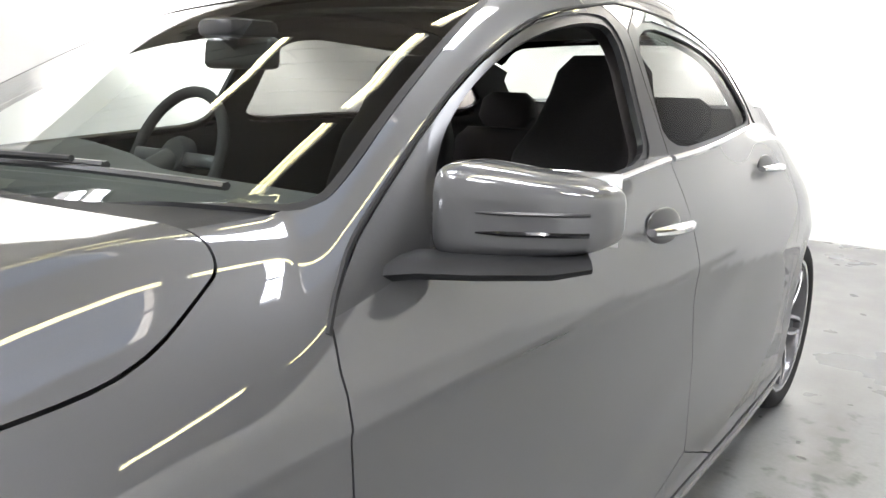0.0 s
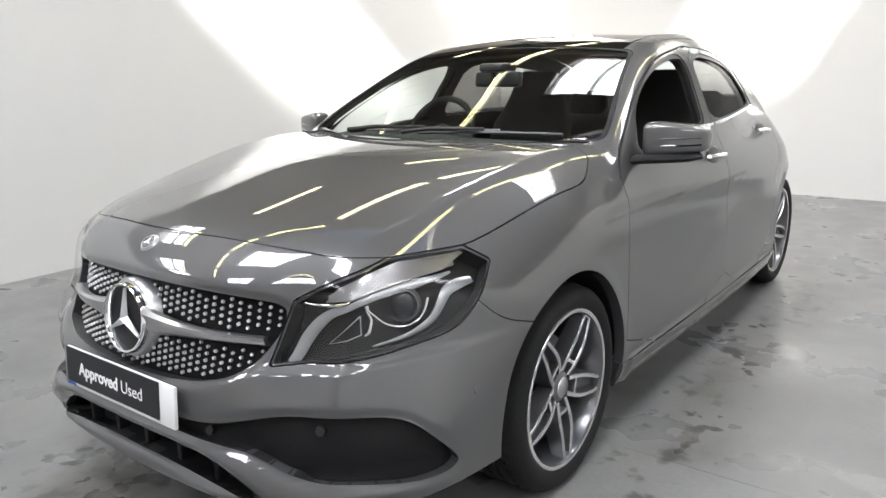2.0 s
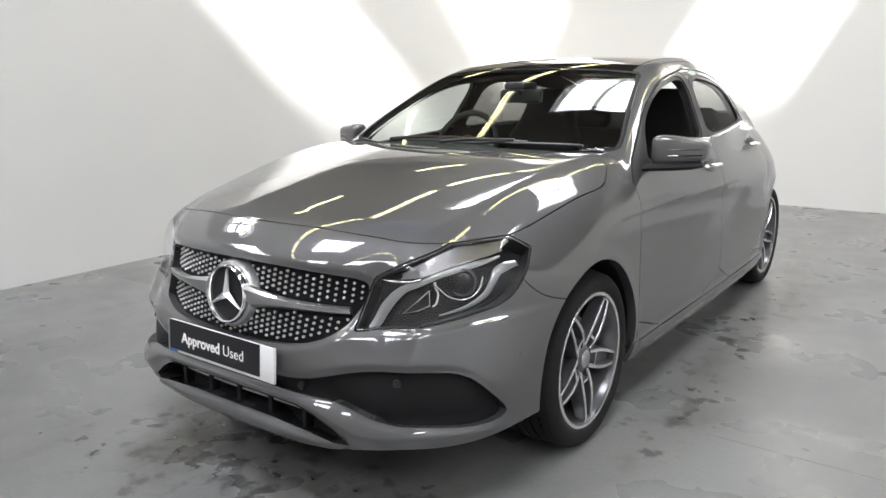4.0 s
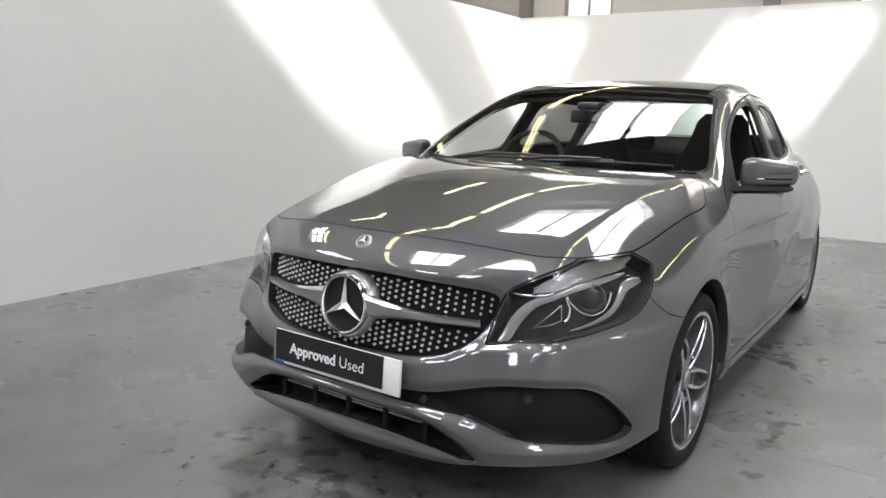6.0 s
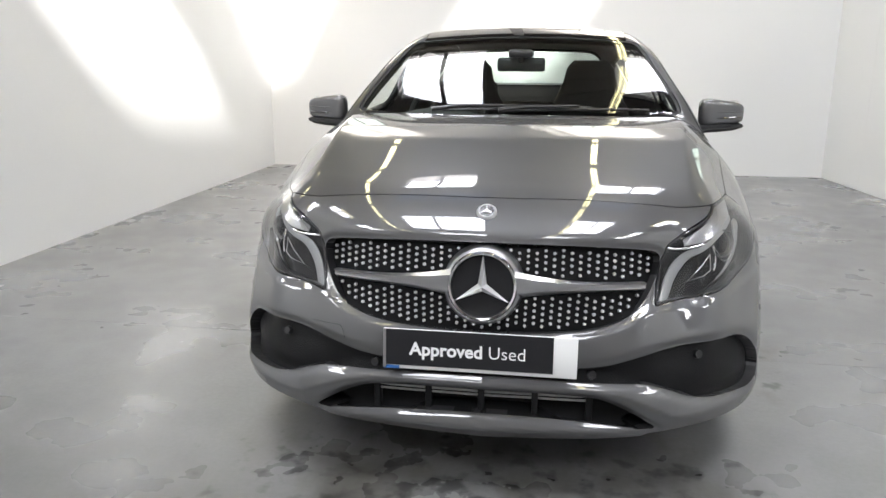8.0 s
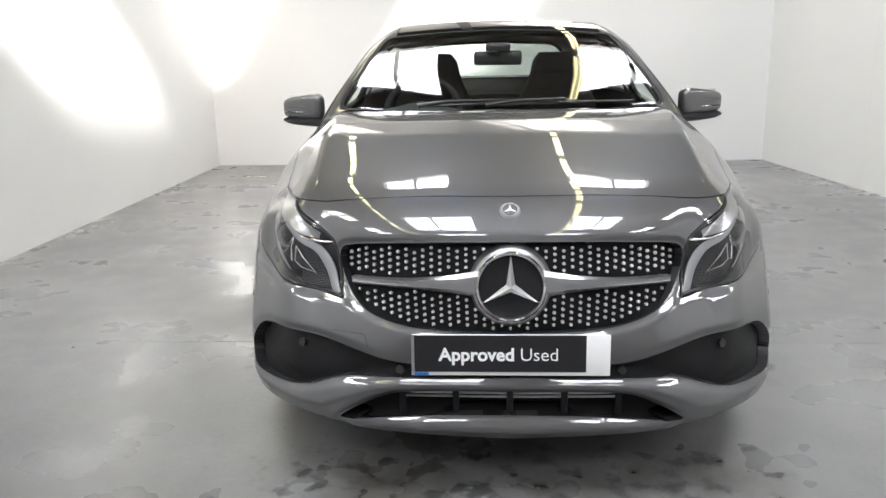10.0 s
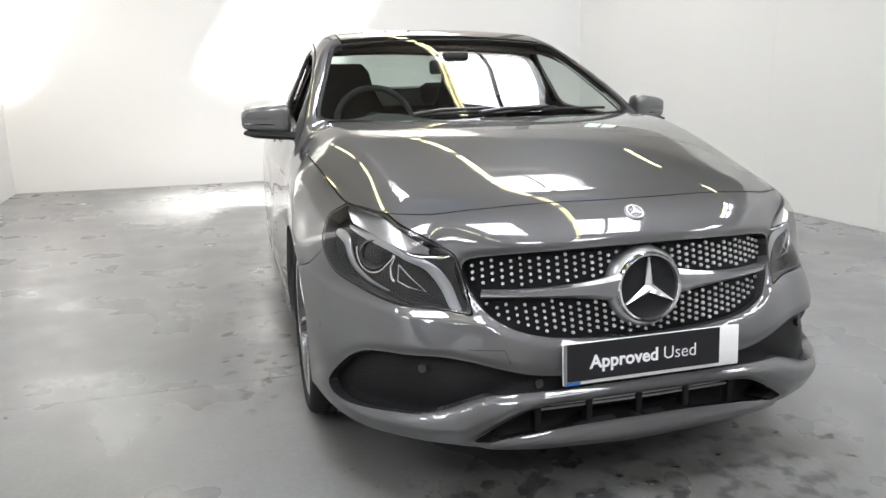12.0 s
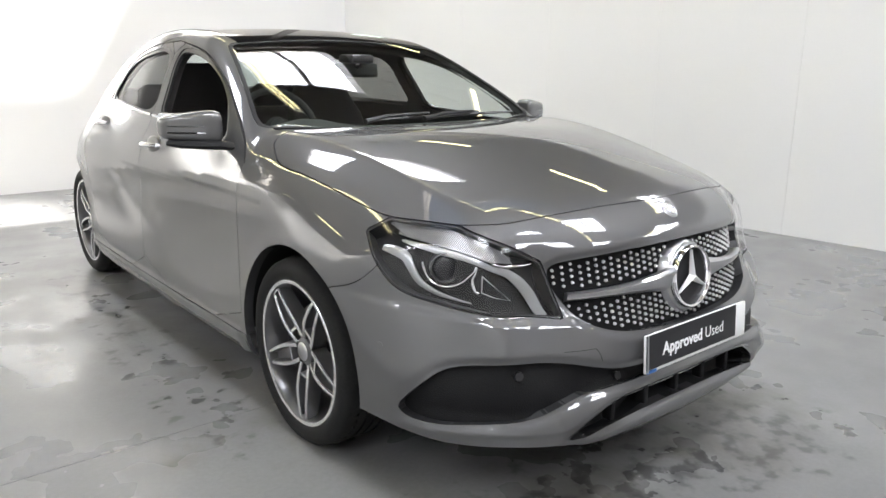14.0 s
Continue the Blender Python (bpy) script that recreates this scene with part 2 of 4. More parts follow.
hood_fall = spline((.1, .374), (.3, .374), (.6, .609), (1.0, .593), (1.25, .593))
wing_lean = spline((.3, .506), (.5, .506), (.9, .322), (1.25, .228), (1.6, .21), (2.2, .19))
drop_line = spline((.45, .765), (.56, .782), (.70, .803), (.85, .825), (1.04, .838), (1.3, .838), (1.6, .828), (1.84, .812), (2.2, .785), (2.6, .745), (3.0, .70), (3.8, .60))
nose_mid = spline((.13, .075), (.17, .018), (.20, -.004), (.26, -.018), (.35, -.030), (.43, -.042), (.53, -.040), (.60, -.028), (.68, -.008), (.75, .012), (.82, .058), (.9, .15))
plan_low = spline((0, 0), (.2, .004), (.4, .016), (.5, .035), (.6, .080), (.7, .165), (.784, .285), (.835, .40), (.875, .58), (.91, .9))
plan_high = spline((0, 0), (.2, .014), (.35, .056), (.47, .121), (.55, .168), (.65, .212), (.73, .345), (.79, .437), (.84, .542), (.88, .72), (.91, 1.0))
side_half = spline((.2, .829), (.5, .858), (.885, .867), (1.3, .860), (2.0, .868), (2.7, .870), (3.3, .857), (3.584, .826), (3.85, .745), (4.05, .65), (4.25, .48))
side_in = spline((.12, .09), (.18, .05), (.25, .014), (.3, .005), (.45, 0), (.62, .003), (.76, .012), (.85, .032), (.95, .070), (1.02, .105), (1.1, .16))
roof_mid = spline((1.0, .875), (1.24, 1.005), (1.6, 1.19), (1.95, 1.348), (2.1, 1.388), (2.4, 1.420), (2.7, 1.430), (3.1, 1.410), (3.5, 1.345), (3.75, 1.266), (3.95, 1.11), (4.2, .82))
glass_half = spline((.9, .805), (1.0, .770), (1.15, .700), (1.3, .622), (1.4, .555), (1.5, .47))


def round_off(pts, times=2):
    """Cuts the corners of a closed outline."""
    p = np.array(pts, float)
    for _ in range(times):
        q = np.roll(p, -1, axis=0)
        p = np.stack([.75 * p + .25 * q, .25 * p + .75 * q], 1).reshape(-1, 2)
    return p


def region(pts, times=2):
    """Signed distance to a closed outline, below zero inside."""
    a = round_off(pts, times)
    b = np.roll(a, -1, axis=0)
    d = b - a
    dd = np.maximum((d ** 2).sum(1), 1e-12)

    def g(q):
        best, odd = np.full(len(q), 1e9), np.zeros(len(q), bool)
        for i in range(len(a)):
            w = q - a[i]
            t = np.clip(w @ d[i] / dd[i], 0, 1)
            best = np.minimum(best, ((w - t[:, None] * d[i]) ** 2).sum(1))
            hit = (a[i, 1] > q[:, 1]) != (b[i, 1] > q[:, 1])
            with np.errstate(divide="ignore", invalid="ignore"):
                odd ^= hit & (q[:, 0] < a[i, 0] + (q[:, 1] - a[i, 1]) * d[i, 0] / d[i, 1])
        return np.sqrt(best) * np.where(odd, -1, 1)
    return g


def along(*pts):
    """Distance from points (x, z) to an open line."""
    a = np.array(pts, float)

    def g(x, z):
        best = np.full(np.shape(x), 9.)
        for p, q in zip(a, a[1:]):
            d = q - p
            t = np.clip(((x - p[0]) * d[0] + (z - p[1]) * d[1]) / (d @ d), 0, 1)
            best = np.minimum(best, np.hypot(x - p[0] - t * d[0], z - p[1] - t * d[1]))
        return best
    return g


# openings in the front skin, seen from ahead (x, z), right half
GRILLE = [(0, .748), (.24, .744), (.41, .728), (.472, .714), (.476, .68), (.462, .635), (.419, .566), (.326, .527), (.178, .514), (0, .509)]
INTAKE = [(0, .414), (.25, .418), (.34, .428), (.40, .444), (.51, .473), (.66, .477), (.745, .456), (.80, .388), (.824, .312), (.785, .296), (.70, .314), (.59, .322),
          (.47, .374), (.39, .381), (.25, .384), (0, .389)]
MOUTH = [(0, .349), (.30, .344), (.36, .322), (.44, .275), (.495, .236), (.42, .250), (.30, .260), (0, .268)]
grille_edge = region(GRILLE + [(-x, z) for x, z in GRILLE[-2:0:-1]], 2)
intake_edge = region(INTAKE + [(-x, z) for x, z in INTAKE[-2:0:-1]], 2)
mouth_edge = region(MOUTH + [(-x, z) for x, z in MOUTH[-2:0:-1]], 2)
wing_line = along((0, .366), (.30, .364), (.38, .350), (.455, .318), (.52, .287), (.60, .283), (.70, .285), (.82, .280))
lip_line = along((0, .222), (.3, .234), (.43, .242))
ledge = spline((.36, .556), (.44, .566), (.6, .577), (.75, .592), (.85, .61))


def relief_exact(x, z):
    """How far the front skin stands proud: the bladed wing, the lower lip, rolled edges, the ledge under the lamps."""
    d, e = wing_line(x, z), lip_line(x, z)
    out = .020 * np.maximum(0, 1 - np.sqrt(d * d + 9e-6) / .046) + .016 * np.maximum(0, 1 - np.sqrt(e * e + 9e-6) / .034)
    q = np.stack([x, z], 1)
    for edge, deep, w in ((grille_edge, .010, .014), (intake_edge, .010, .014), (mouth_edge, .006, .010)):
        g = edge(q)
        out = out - deep * np.exp(-(np.maximum(g, 0) / w) ** 2)
    f = ledge(x) - z
    return out + .011 * step(-.014, .012, f) * (1 - step(.03, .15, f)) * step(.34, .46, x)


# the relief is worked out once on a 3 mm lattice and read back with smooth cubic weights
LAT = .003
lx, lz = np.meshgrid(np.arange(-.012, 1.0, LAT), np.arange(.12, .84, LAT), indexing="ij")
RELIEF = relief_exact(np.abs(lx.ravel()), lz.ravel()).reshape(lx.shape)


def relief(x, z):
    u, v = np.clip((x + .012) / LAT, 1, RELIEF.shape[0] - 3), np.clip((z - .12) / LAT, 1, RELIEF.shape[1] - 3)
    i, j = u.astype(int), v.astype(int)
    a, b = u - i, v - j
    wa, wb = [((1 - t) ** 3 / 6, (3 * t ** 3 - 6 * t * t + 4) / 6, (-3 * t ** 3 + 3 * t * t + 3 * t + 1) / 6, t ** 3 / 6) for t in (a, b)]
    out = 0.
    for m in range(4):
        for n in range(4):
            out = out + wa[m] * wb[n] * RELIEF[i + m - 1, j + n - 1]
    return out


def nose(x, z):
    t = step(.32, .64, z)
    return nose_mid(z) + plan_low(x) * (1 - t) + plan_high(x) * t - relief(x, z)


def ramp_up(v, r):
    """Zero below v = 0, then v, with a short bend of about r."""
    return (v + np.sqrt(v * v + r * r)) / 2


def bonnet(x, y):
    """A shallow dome between two creases, falling away outside them over the shut line into the wing."""
    fall = hood_fall(np.clip(y, .1, 1.25)) * step(.02, .35, y) * (1 - step(1.08, 1.45, y))
    out = ramp_up(x - hood_crease(y), .007)
    # the cowl dips under the foot of the windscreen
    dip = .045 * step(0, .08, y - 1.135 - .20 * (x / .6) ** 2) * (1 - step(.60, .70, x))
    return hood_mid(y) - hood_drop(y) * np.minimum(x / .6, 1.4) ** 2.2 - fall * out * (.62 + 2.4 * out) - dip


def flank(y, z):
    up = 1 + .7 * step(2.1, 3.2, y) * step(.7, .9, z)
    w = side_half(y) - side_in(z) * up
    # the shoulder crease runs from the lamp's tip over the wing and falls along the doors; above it the skin leans in
    d = drop_line(y) - z
    w = w - wing_lean(np.clip(y, .3, 2.2)) * ramp_up(-d, .005) * (1 - step(1.2, 2.0, y))
    mid = step(.95, 1.6, y) * (1 - step(2.5, 3.3, y))
    w = w - .012 * mid * (1 - (1 - np.clip(d / .09, 0, 1)) ** 2) * (1 - step(.12, .40, d))
    # a soft ridge climbs from the sill to the rear arch
    e = ((z - .40) - .39 * (y - 1.84)) * .93
    w = w + .006 * np.exp(-(e / .075) ** 2) * step(1.45, 2.05, y) * (1 - step(2.5, 2.95, y))
    w = w + .014 * step(.305, .275, z) * step(1.24, 1.30, y) * (1 - step(3.1, 3.25, y))
    for a in (ARCH_F, AXLE_R):
        r = np.hypot(y - a, z - HUB)
        w = w + .006 * np.exp(-((r - .372) / .040) ** 2)
    return w


def shell(p):
    """Below zero inside the car."""
    x, y, z = np.abs(p[:, 0]), p[:, 1], p[:, 2]
    a = smax(z - bonnet(x, y), x - flank(y, z), .055 + .065 * step(.85, 1.4, y))
    near = y < .75
    front = np.full(len(x), -9.)
    if near.any():
        front[near] = (nose(x[near], z[near]) - y[near]) * .8
    a = smax(a, front, .06)
    a = smax(a, y - (4.23 - .32 * (x / .8) ** 3 - .34 * step(.75, 1.15, z)), .1)
    a = np.maximum(a, .16 - z)
    b = smax(z - (roof_mid(y) - (.030 + .02 * step(1.6, 1.2, y)) * (x / .6) ** 2), x - (glass_half(z) - .21 * step(2.4, 4.1, y)), .075)
    b = np.maximum(b, .8 - z)
    k = .014 + .021 * step(1.35, 1.65, y)
    h = np.maximum(k - np.abs(a - b), 0) / k
    return np.minimum(a, b) - h * h * k / 4


def cast(o, d, far=2.6):
    """Where rays from inside the shell leave it."""
    lo, hi = np.zeros(len(o)), np.full(len(o), far)
    for _ in range(26):
        mid = (lo + hi) / 2
        inside = shell(o + d * mid[:, None]) < 0
        lo, hi = np.where(inside, mid, lo), np.where(inside, hi, mid)
    return o + d * lo[:, None]


def outward(p):
    e, g = 1.5e-3, np.zeros_like(p)
    for i in range(3):
        q = np.zeros(3)
        q[i] = e
        g[:, i] = shell(p + q) - shell(p - q)
    return g / np.maximum(np.linalg.norm(g, axis=1), 1e-9)[:, None]

# ---- building tools ----
def part(name, bm, mat, parent=None, label="", smooth=True):
    """Links a bmesh (or a finished mesh) as one object under parent."""
    if isinstance(bm, bpy.types.Mesh):
        me = bm
    else:
        me = bpy.data.meshes.new(name)
        bmesh.ops.recalc_face_normals(bm, faces=bm.faces)
        bm.to_mesh(me)
        bm.free()
        if smooth:
            me.shade_smooth()
            me.set_sharp_from_angle(angle=radians(38))
    if mat and not me.materials:
        me.materials.append(mat)
    ob = new(name, me)
    ob.parent = parent
    if label:
        ob["label"] = label
    return ob


def box(x0, x1, y0, y1, z0, z1, bevel=0., seg=2, bm=None):
    own = bmesh.new()
    bmesh.ops.create_cube(own, size=1, matrix=Matrix.Translation(((x0 + x1) / 2, (y0 + y1) / 2, (z0 + z1) / 2)) @ Matrix.Diagonal((x1 - x0, y1 - y0, z1 - z0, 1)))
    if bevel:
        bmesh.ops.bevel(own, geom=own.edges[:], offset=bevel, segments=seg, profile=.5, affect="EDGES")
    if bm is None:
        return own
    me = bpy.data.meshes.new("t")
    own.to_mesh(me)
    own.free()
    bm.from_mesh(me)
    bpy.data.meshes.remove(me)
    return bm


def moved(bm, m):
    bmesh.ops.transform(bm, matrix=m, verts=bm.verts)
    return bm


def lathe(profile, n=64, axis="x", closed=False):
    """Turns (radius, along) pairs round the x axis."""
    bm = bmesh.new()
    rings = []
    for r, a in profile:
        rings.append([bm.verts.new((a, r * math.sin(2 * math.pi * i / n), r * math.cos(2 * math.pi * i / n))) for i in range(n)])
    pairs = list(zip(rings, rings[1:])) + ([(rings[-1], rings[0])] if closed else [])
    for a, b in pairs:
        for i in range(n):
            bm.faces.new((a[i], a[(i + 1) % n], b[(i + 1) % n], b[i]))
    return bm


def tube(points, radius, sides=8, flat=1.0, bm=None, up=Vector((0, 0, 1))):
    """A round or flattened bar along points; radius may be a list. Closed at its ends."""
    bm = bm or bmesh.new()
    pts = [Vector(p) for p in points]
    rs = radius if isinstance(radius, (list, tuple)) else [radius] * len(pts)
    rings = []
    for i, p in enumerate(pts):
        way = (pts[min(i + 1, len(pts) - 1)] - pts[max(i - 1, 0)]).normalized()
        a = way.cross(up)
        a = a.normalized() if a.length > 1e-4 else way.cross(Vector((1, 0, 0))).normalized()
        b = way.cross(a)
        rings.append([bm.verts.new(p + (a * math.cos(2 * math.pi * k / sides) * flat + b * math.sin(2 * math.pi * k / sides)) * rs[i]) for k in range(sides)])
    for a, b in zip(rings, rings[1:]):
        for k in range(sides):
            bm.faces.new((a[k], a[(k + 1) % sides], b[(k + 1) % sides], b[k]))
    bm.faces.new(rings[0])
    bm.faces.new(list(reversed(rings[-1])))
    return bm


def smooth_path(ctrl, n=6):
    """Catmull-Rom through control points."""
    c = [Vector(p) for p in ctrl]
    out = []
    for i in range(len(c) - 1):
        p0, p1, p2, p3 = c[max(i - 1, 0)], c[i], c[i + 1], c[min(i + 2, len(c) - 1)]
        for k in range(n):
            t = k / n
            out.append(.5 * ((2 * p1) + (p2 - p0) * t + (2 * p0 - 5 * p1 + 4 * p2 - p3) * t * t + (3 * p1 - p0 - 3 * p2 + p3) * t ** 3))
    return out + [c[-1]]


class Sheet:
    """A stretch of the car's shell that can be cut along outlines into panels."""

    def __init__(self, ray, us, vs):
        u, v = np.meshgrid(us, vs, indexing="ij")
        self.ray, self.uv = ray, np.stack([u.ravel(), v.ravel()], 1)
        self.p = cast(*ray(self.uv))
        n = len(vs)
        self.all = [(i * n + j, (i + 1) * n + j, (i + 1) * n + j + 1, i * n + j + 1) for i in range(len(us) - 1) for j in range(n - 1)]

    def side(self, polys, g, below):
        val = g(self.p) * (1 if below else -1)
        cache, fresh, out, base = {}, [], [], len(self.p)
        for poly in polys:
            keep = [val[i] <= 0 for i in poly]
            if all(keep):
                out.append(poly)
            elif any(keep):
                made = []
                for k, i in enumerate(poly):
                    j = poly[k - 1]
                    if keep[k] != keep[k - 1]:
                        key = (min(i, j), max(i, j))
                        if key not in cache:
                            a, b = key
                            t = val[a] / (val[a] - val[b])
                            cache[key] = base + len(fresh)
                            fresh.append(self.uv[a] * (1 - t) + self.uv[b] * t)
                        made.append(cache[key])
                    if keep[k]:
                        made.append(i)
                made = [m for k, m in enumerate(made) if m != made[k - 1]]
                if len(made) > 2:
                    out.append(tuple(made))
        if fresh:
            new_uv = np.array(fresh)
            self.uv, self.p = np.concatenate([self.uv, new_uv]), np.concatenate([self.p, cast(*self.ray(new_uv))])
        return out

    def cut(self, polys, g, gap=0.):
        """The polygons inside and outside g, with a joint of twice the gap between them."""
        a = self.side(polys, lambda p: g(p) + gap, True)
        return a, self.side(polys, lambda p: g(p) - gap, False)

    def mesh(self, name, polys, lip=.012, off=0., mirror=False, only_lip=False):
        used = sorted({i for p in polys for i in p})
        at = {i: k for k, i in enumerate(used)}
        p = self.p[used]
        nrm = outward(p)
        p = p + nrm * off
        faces = [[at[i] for i in f] for f in polys]
        turn = 0.
        for f in faces[:: max(1, len(faces) // 60)]:
            turn += np.dot(np.cross(p[f[1]] - p[f[0]], p[f[2]] - p[f[0]]), nrm[f[0]])
        if turn < 0:
            faces = [f[::-1] for f in faces]
        count = len(faces)
        verts = p
        if lip:
            edges = {}
            for f in faces:
                for k in range(len(f)):
                    edges[(f[k - 1], f[k])] = 1
            rim = [e for e in edges if (e[1], e[0]) not in edges]
            low, extra = {}, []
            for e in rim:
                for i in e:
                    if i not in low:
                        low[i] = (len(p) + len(extra), len(p) + len(extra) + 1)
                        extra += [p[i], p[i] - nrm[i] * lip]
            faces += [[low[b][0], low[a][0], low[a][1], low[b][1]] for a, b in rim]
            if extra:
                verts = np.concatenate([p, np.array(extra)])
        if only_lip:
            faces, count = faces[count:], 0
        vn = np.zeros_like(verts)
        vn[:len(p)] = nrm
        if mirror:
            verts, vn = verts * [-1, 1, 1], vn * [-1, 1, 1]
            faces = [f[::-1] for f in faces]
        me = bpy.data.meshes.new(name)
        me.from_pydata(verts.tolist(), [], faces)
        me.polygons.foreach_set("use_smooth", [i < count for i in range(len(faces))])
        loops = np.zeros(len(me.loops), int)
        me.loops.foreach_get("vertex_index", loops)
        me.normals_split_custom_set(vn[loops].tolist())
        me.update()
        return me

# ---- the place: a bay of white boards in a hall ----
def wall_run(name, a, b, height, thick, mat, z0=0.):
    """A wall from a to b in plan, its inner face on that line, thickness to the left of a -> b."""
    a, b = Vector((*a, 0)), Vector((*b, 0))
    out = (b - a).normalized().cross(Vector((0, 0, 1))) * -thick
    bm = bmesh.new()
    lo = [bm.verts.new(p + Vector((0, 0, z0))) for p in (a, b, b + out, a + out)]
    hi = [bm.verts.new(v.co + Vector((0, 0, height - z0))) for v in lo]
    bm.faces.new(lo[::-1])
    bm.faces.new(hi)
    for i in range(4):
        bm.faces.new((lo[i], lo[(i + 1) % 4], hi[(i + 1) % 4], hi[i]))
    return tagged(part(name, bm, mat, smooth=False), kind="structure")


floor = bmesh.new()
box(-9, 9, -9, 1.199, -.2, 0, bm=floor)
box(-9, 9, 1.201, 18, -.2, 0, bm=floor)
box(-9, 9, 1.199, 1.201, -.2, -.0012, bm=floor)
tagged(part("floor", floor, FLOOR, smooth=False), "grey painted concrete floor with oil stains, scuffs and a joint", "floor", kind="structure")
BACK = 7.0
wall_run("wall_left", (-2.98, -4.5), (-3.30, BACK), 2.39, .09, WALL)
wall_run("wall_back", (-3.30, BACK), (3.18, BACK), 2.39, .09, WALL)
right = wall_run("wall_right", (3.1925, BACK), (3.9925, -4.5), 2.39, .09, WALL)
# boards of the right wall, butted with open joints
def on_right(y):
    return 3.18 + .8 * (BACK - y) / (BACK + 4.5), y


for k in range(-6, 5):
    y0, y1 = max(1.455 + 1.165 * k, -4.5), min(1.455 + 1.165 * (k + 1), BACK) - .0016
    if y1 - y0 > .05:
        bd = bmesh.new()
        (ax0, ay0), (ax1, ay1) = on_right(y1), on_right(y0)
        lo = [bd.verts.new((x, y, .002)) for x, y in ((ax0, ay0), (ax1, ay1), (ax1 + .0123, ay1), (ax0 + .0123, ay0))]
        hi = [bd.verts.new((v.co.x, v.co.y, 2.39)) for v in lo]
        bd.faces.new(lo[::-1])
        bd.faces.new(hi)
        for q in range(4):
            bd.faces.new((lo[q], lo[(q + 1) % 4], hi[(q + 1) % 4], hi[q]))
        part("board", bd, WALL, right, smooth=False)
# hall behind the bay
wall_run("hall_wall_left", (-9, -9), (-9, 18), CEILING, .2, HALL)
wall_run("hall_wall_far", (-9, 18), (9, 18), CEILING, .2, HALL_DIMMED)
wall_run("hall_wall_right", (9, 18), (9, -9), CEILING, .2, HALL)
wall_run("hall_wall_near", (9, -9), (-9, -9), CEILING, .2, HALL)

# cross wall with windows just behind the bay's back
WINDOWS = [(-2.84, -2.19), (.45, 1.1), (3.6, 4.25), (-6.0, -5.35)]
xs = sorted([-9.0] + [v for w in WINDOWS for v in w] + [9.0])
cross = bmesh.new()
for a, b in zip(xs[::2], xs[1::2]):
    box(a, b, 7.25, 7.4, 0, 4.2, bm=cross)
for a, b in WINDOWS:
    box(a, b, 7.25, 7.4, 0, 2.25, bm=cross)
    box(a, b, 7.25, 7.4, 3.15, 4.2, bm=cross)
tagged(part("hall_wall_cross", cross, HALL, smooth=False), kind="structure")
for i, (a, b) in enumerate(WINDOWS):
    w = tagged(new("window_%d" % (i + 1)), "narrow metal-framed hall window above the white boards", "window", kind="structure")
    fr = bmesh.new()
    for q in ((a, a + .04, 2.25, 3.15), (b - .04, b, 2.25, 3.15), (a + .04, b - .04, 2.25, 2.29), (a + .04, b - .04, 3.11, 3.15), ((a + b) / 2 - .015, (a + b) / 2 + .015, 2.29, 3.11)):
        box(q[0], q[1], 7.28, 7.35, q[2], q[3], bm=fr)
    part("window_frame", fr, STEEL, w, smooth=False)
    part("pane", box(a + .04, b - .04, 7.31, 7.318, 2.29, 3.11), SKY_PANE, w, "bright pane with greenery beyond", smooth=False)
for x in (-3.35, -.35, 2.6):
    post = bmesh.new()
    box(x - .08, x + .08, 7.14, 7.155, 2.3, CEILING, bm=post)
    box(x - .08, x + .08, 7.235, 7.249, 2.3, CEILING, bm=post)
    box(x - .006, x + .006, 7.155, 7.235, 2.3, CEILING, bm=post)
    tagged(part("steel_column", post, STEEL, smooth=False), "grey steel H-section column", "column", group="hall columns", kind="structure")

# ceiling of profiled sheet with roof lights let into it
cols = sorted({-9., 9.} | {v for r in ROOF_LIGHTS + ADDED_LIGHTS + SUN_OPENINGS for v in r[:2]})
rows = sorted({-9., 18.} | {v for r in ROOF_LIGHTS + ADDED_LIGHTS + SUN_OPENINGS for v in r[2:]})
ceil = bmesh.new()
for x0, x1 in zip(cols, cols[1:]):
    for y0, y1 in zip(rows, rows[1:]):
        cx, cy = (x0 + x1) / 2, (y0 + y1) / 2
        if not any(a < cx < b and c < cy < d for a, b, c, d in ROOF_LIGHTS + ADDED_LIGHTS + SUN_OPENINGS):
            box(x0, x1, y0, y1, CEILING, CEILING + .06, bm=ceil)
for k in range(90):
    y = -8.9 + .3 * k
    for x0, x1 in zip(cols, cols[1:]):
        cx = (x0 + x1) / 2
        if not any(a < cx < b and c - .04 < y < d + .04 for a, b, c, d in ROOF_LIGHTS + ADDED_LIGHTS + SUN_OPENINGS):
            box(x0, x1, y - .03, y + .03, CEILING - .035, CEILING, bm=ceil)
tagged(part("ceiling", ceil, ROOF_SHEET, smooth=False), "dark profiled metal roof sheet seen from below", "ceiling", kind="structure")
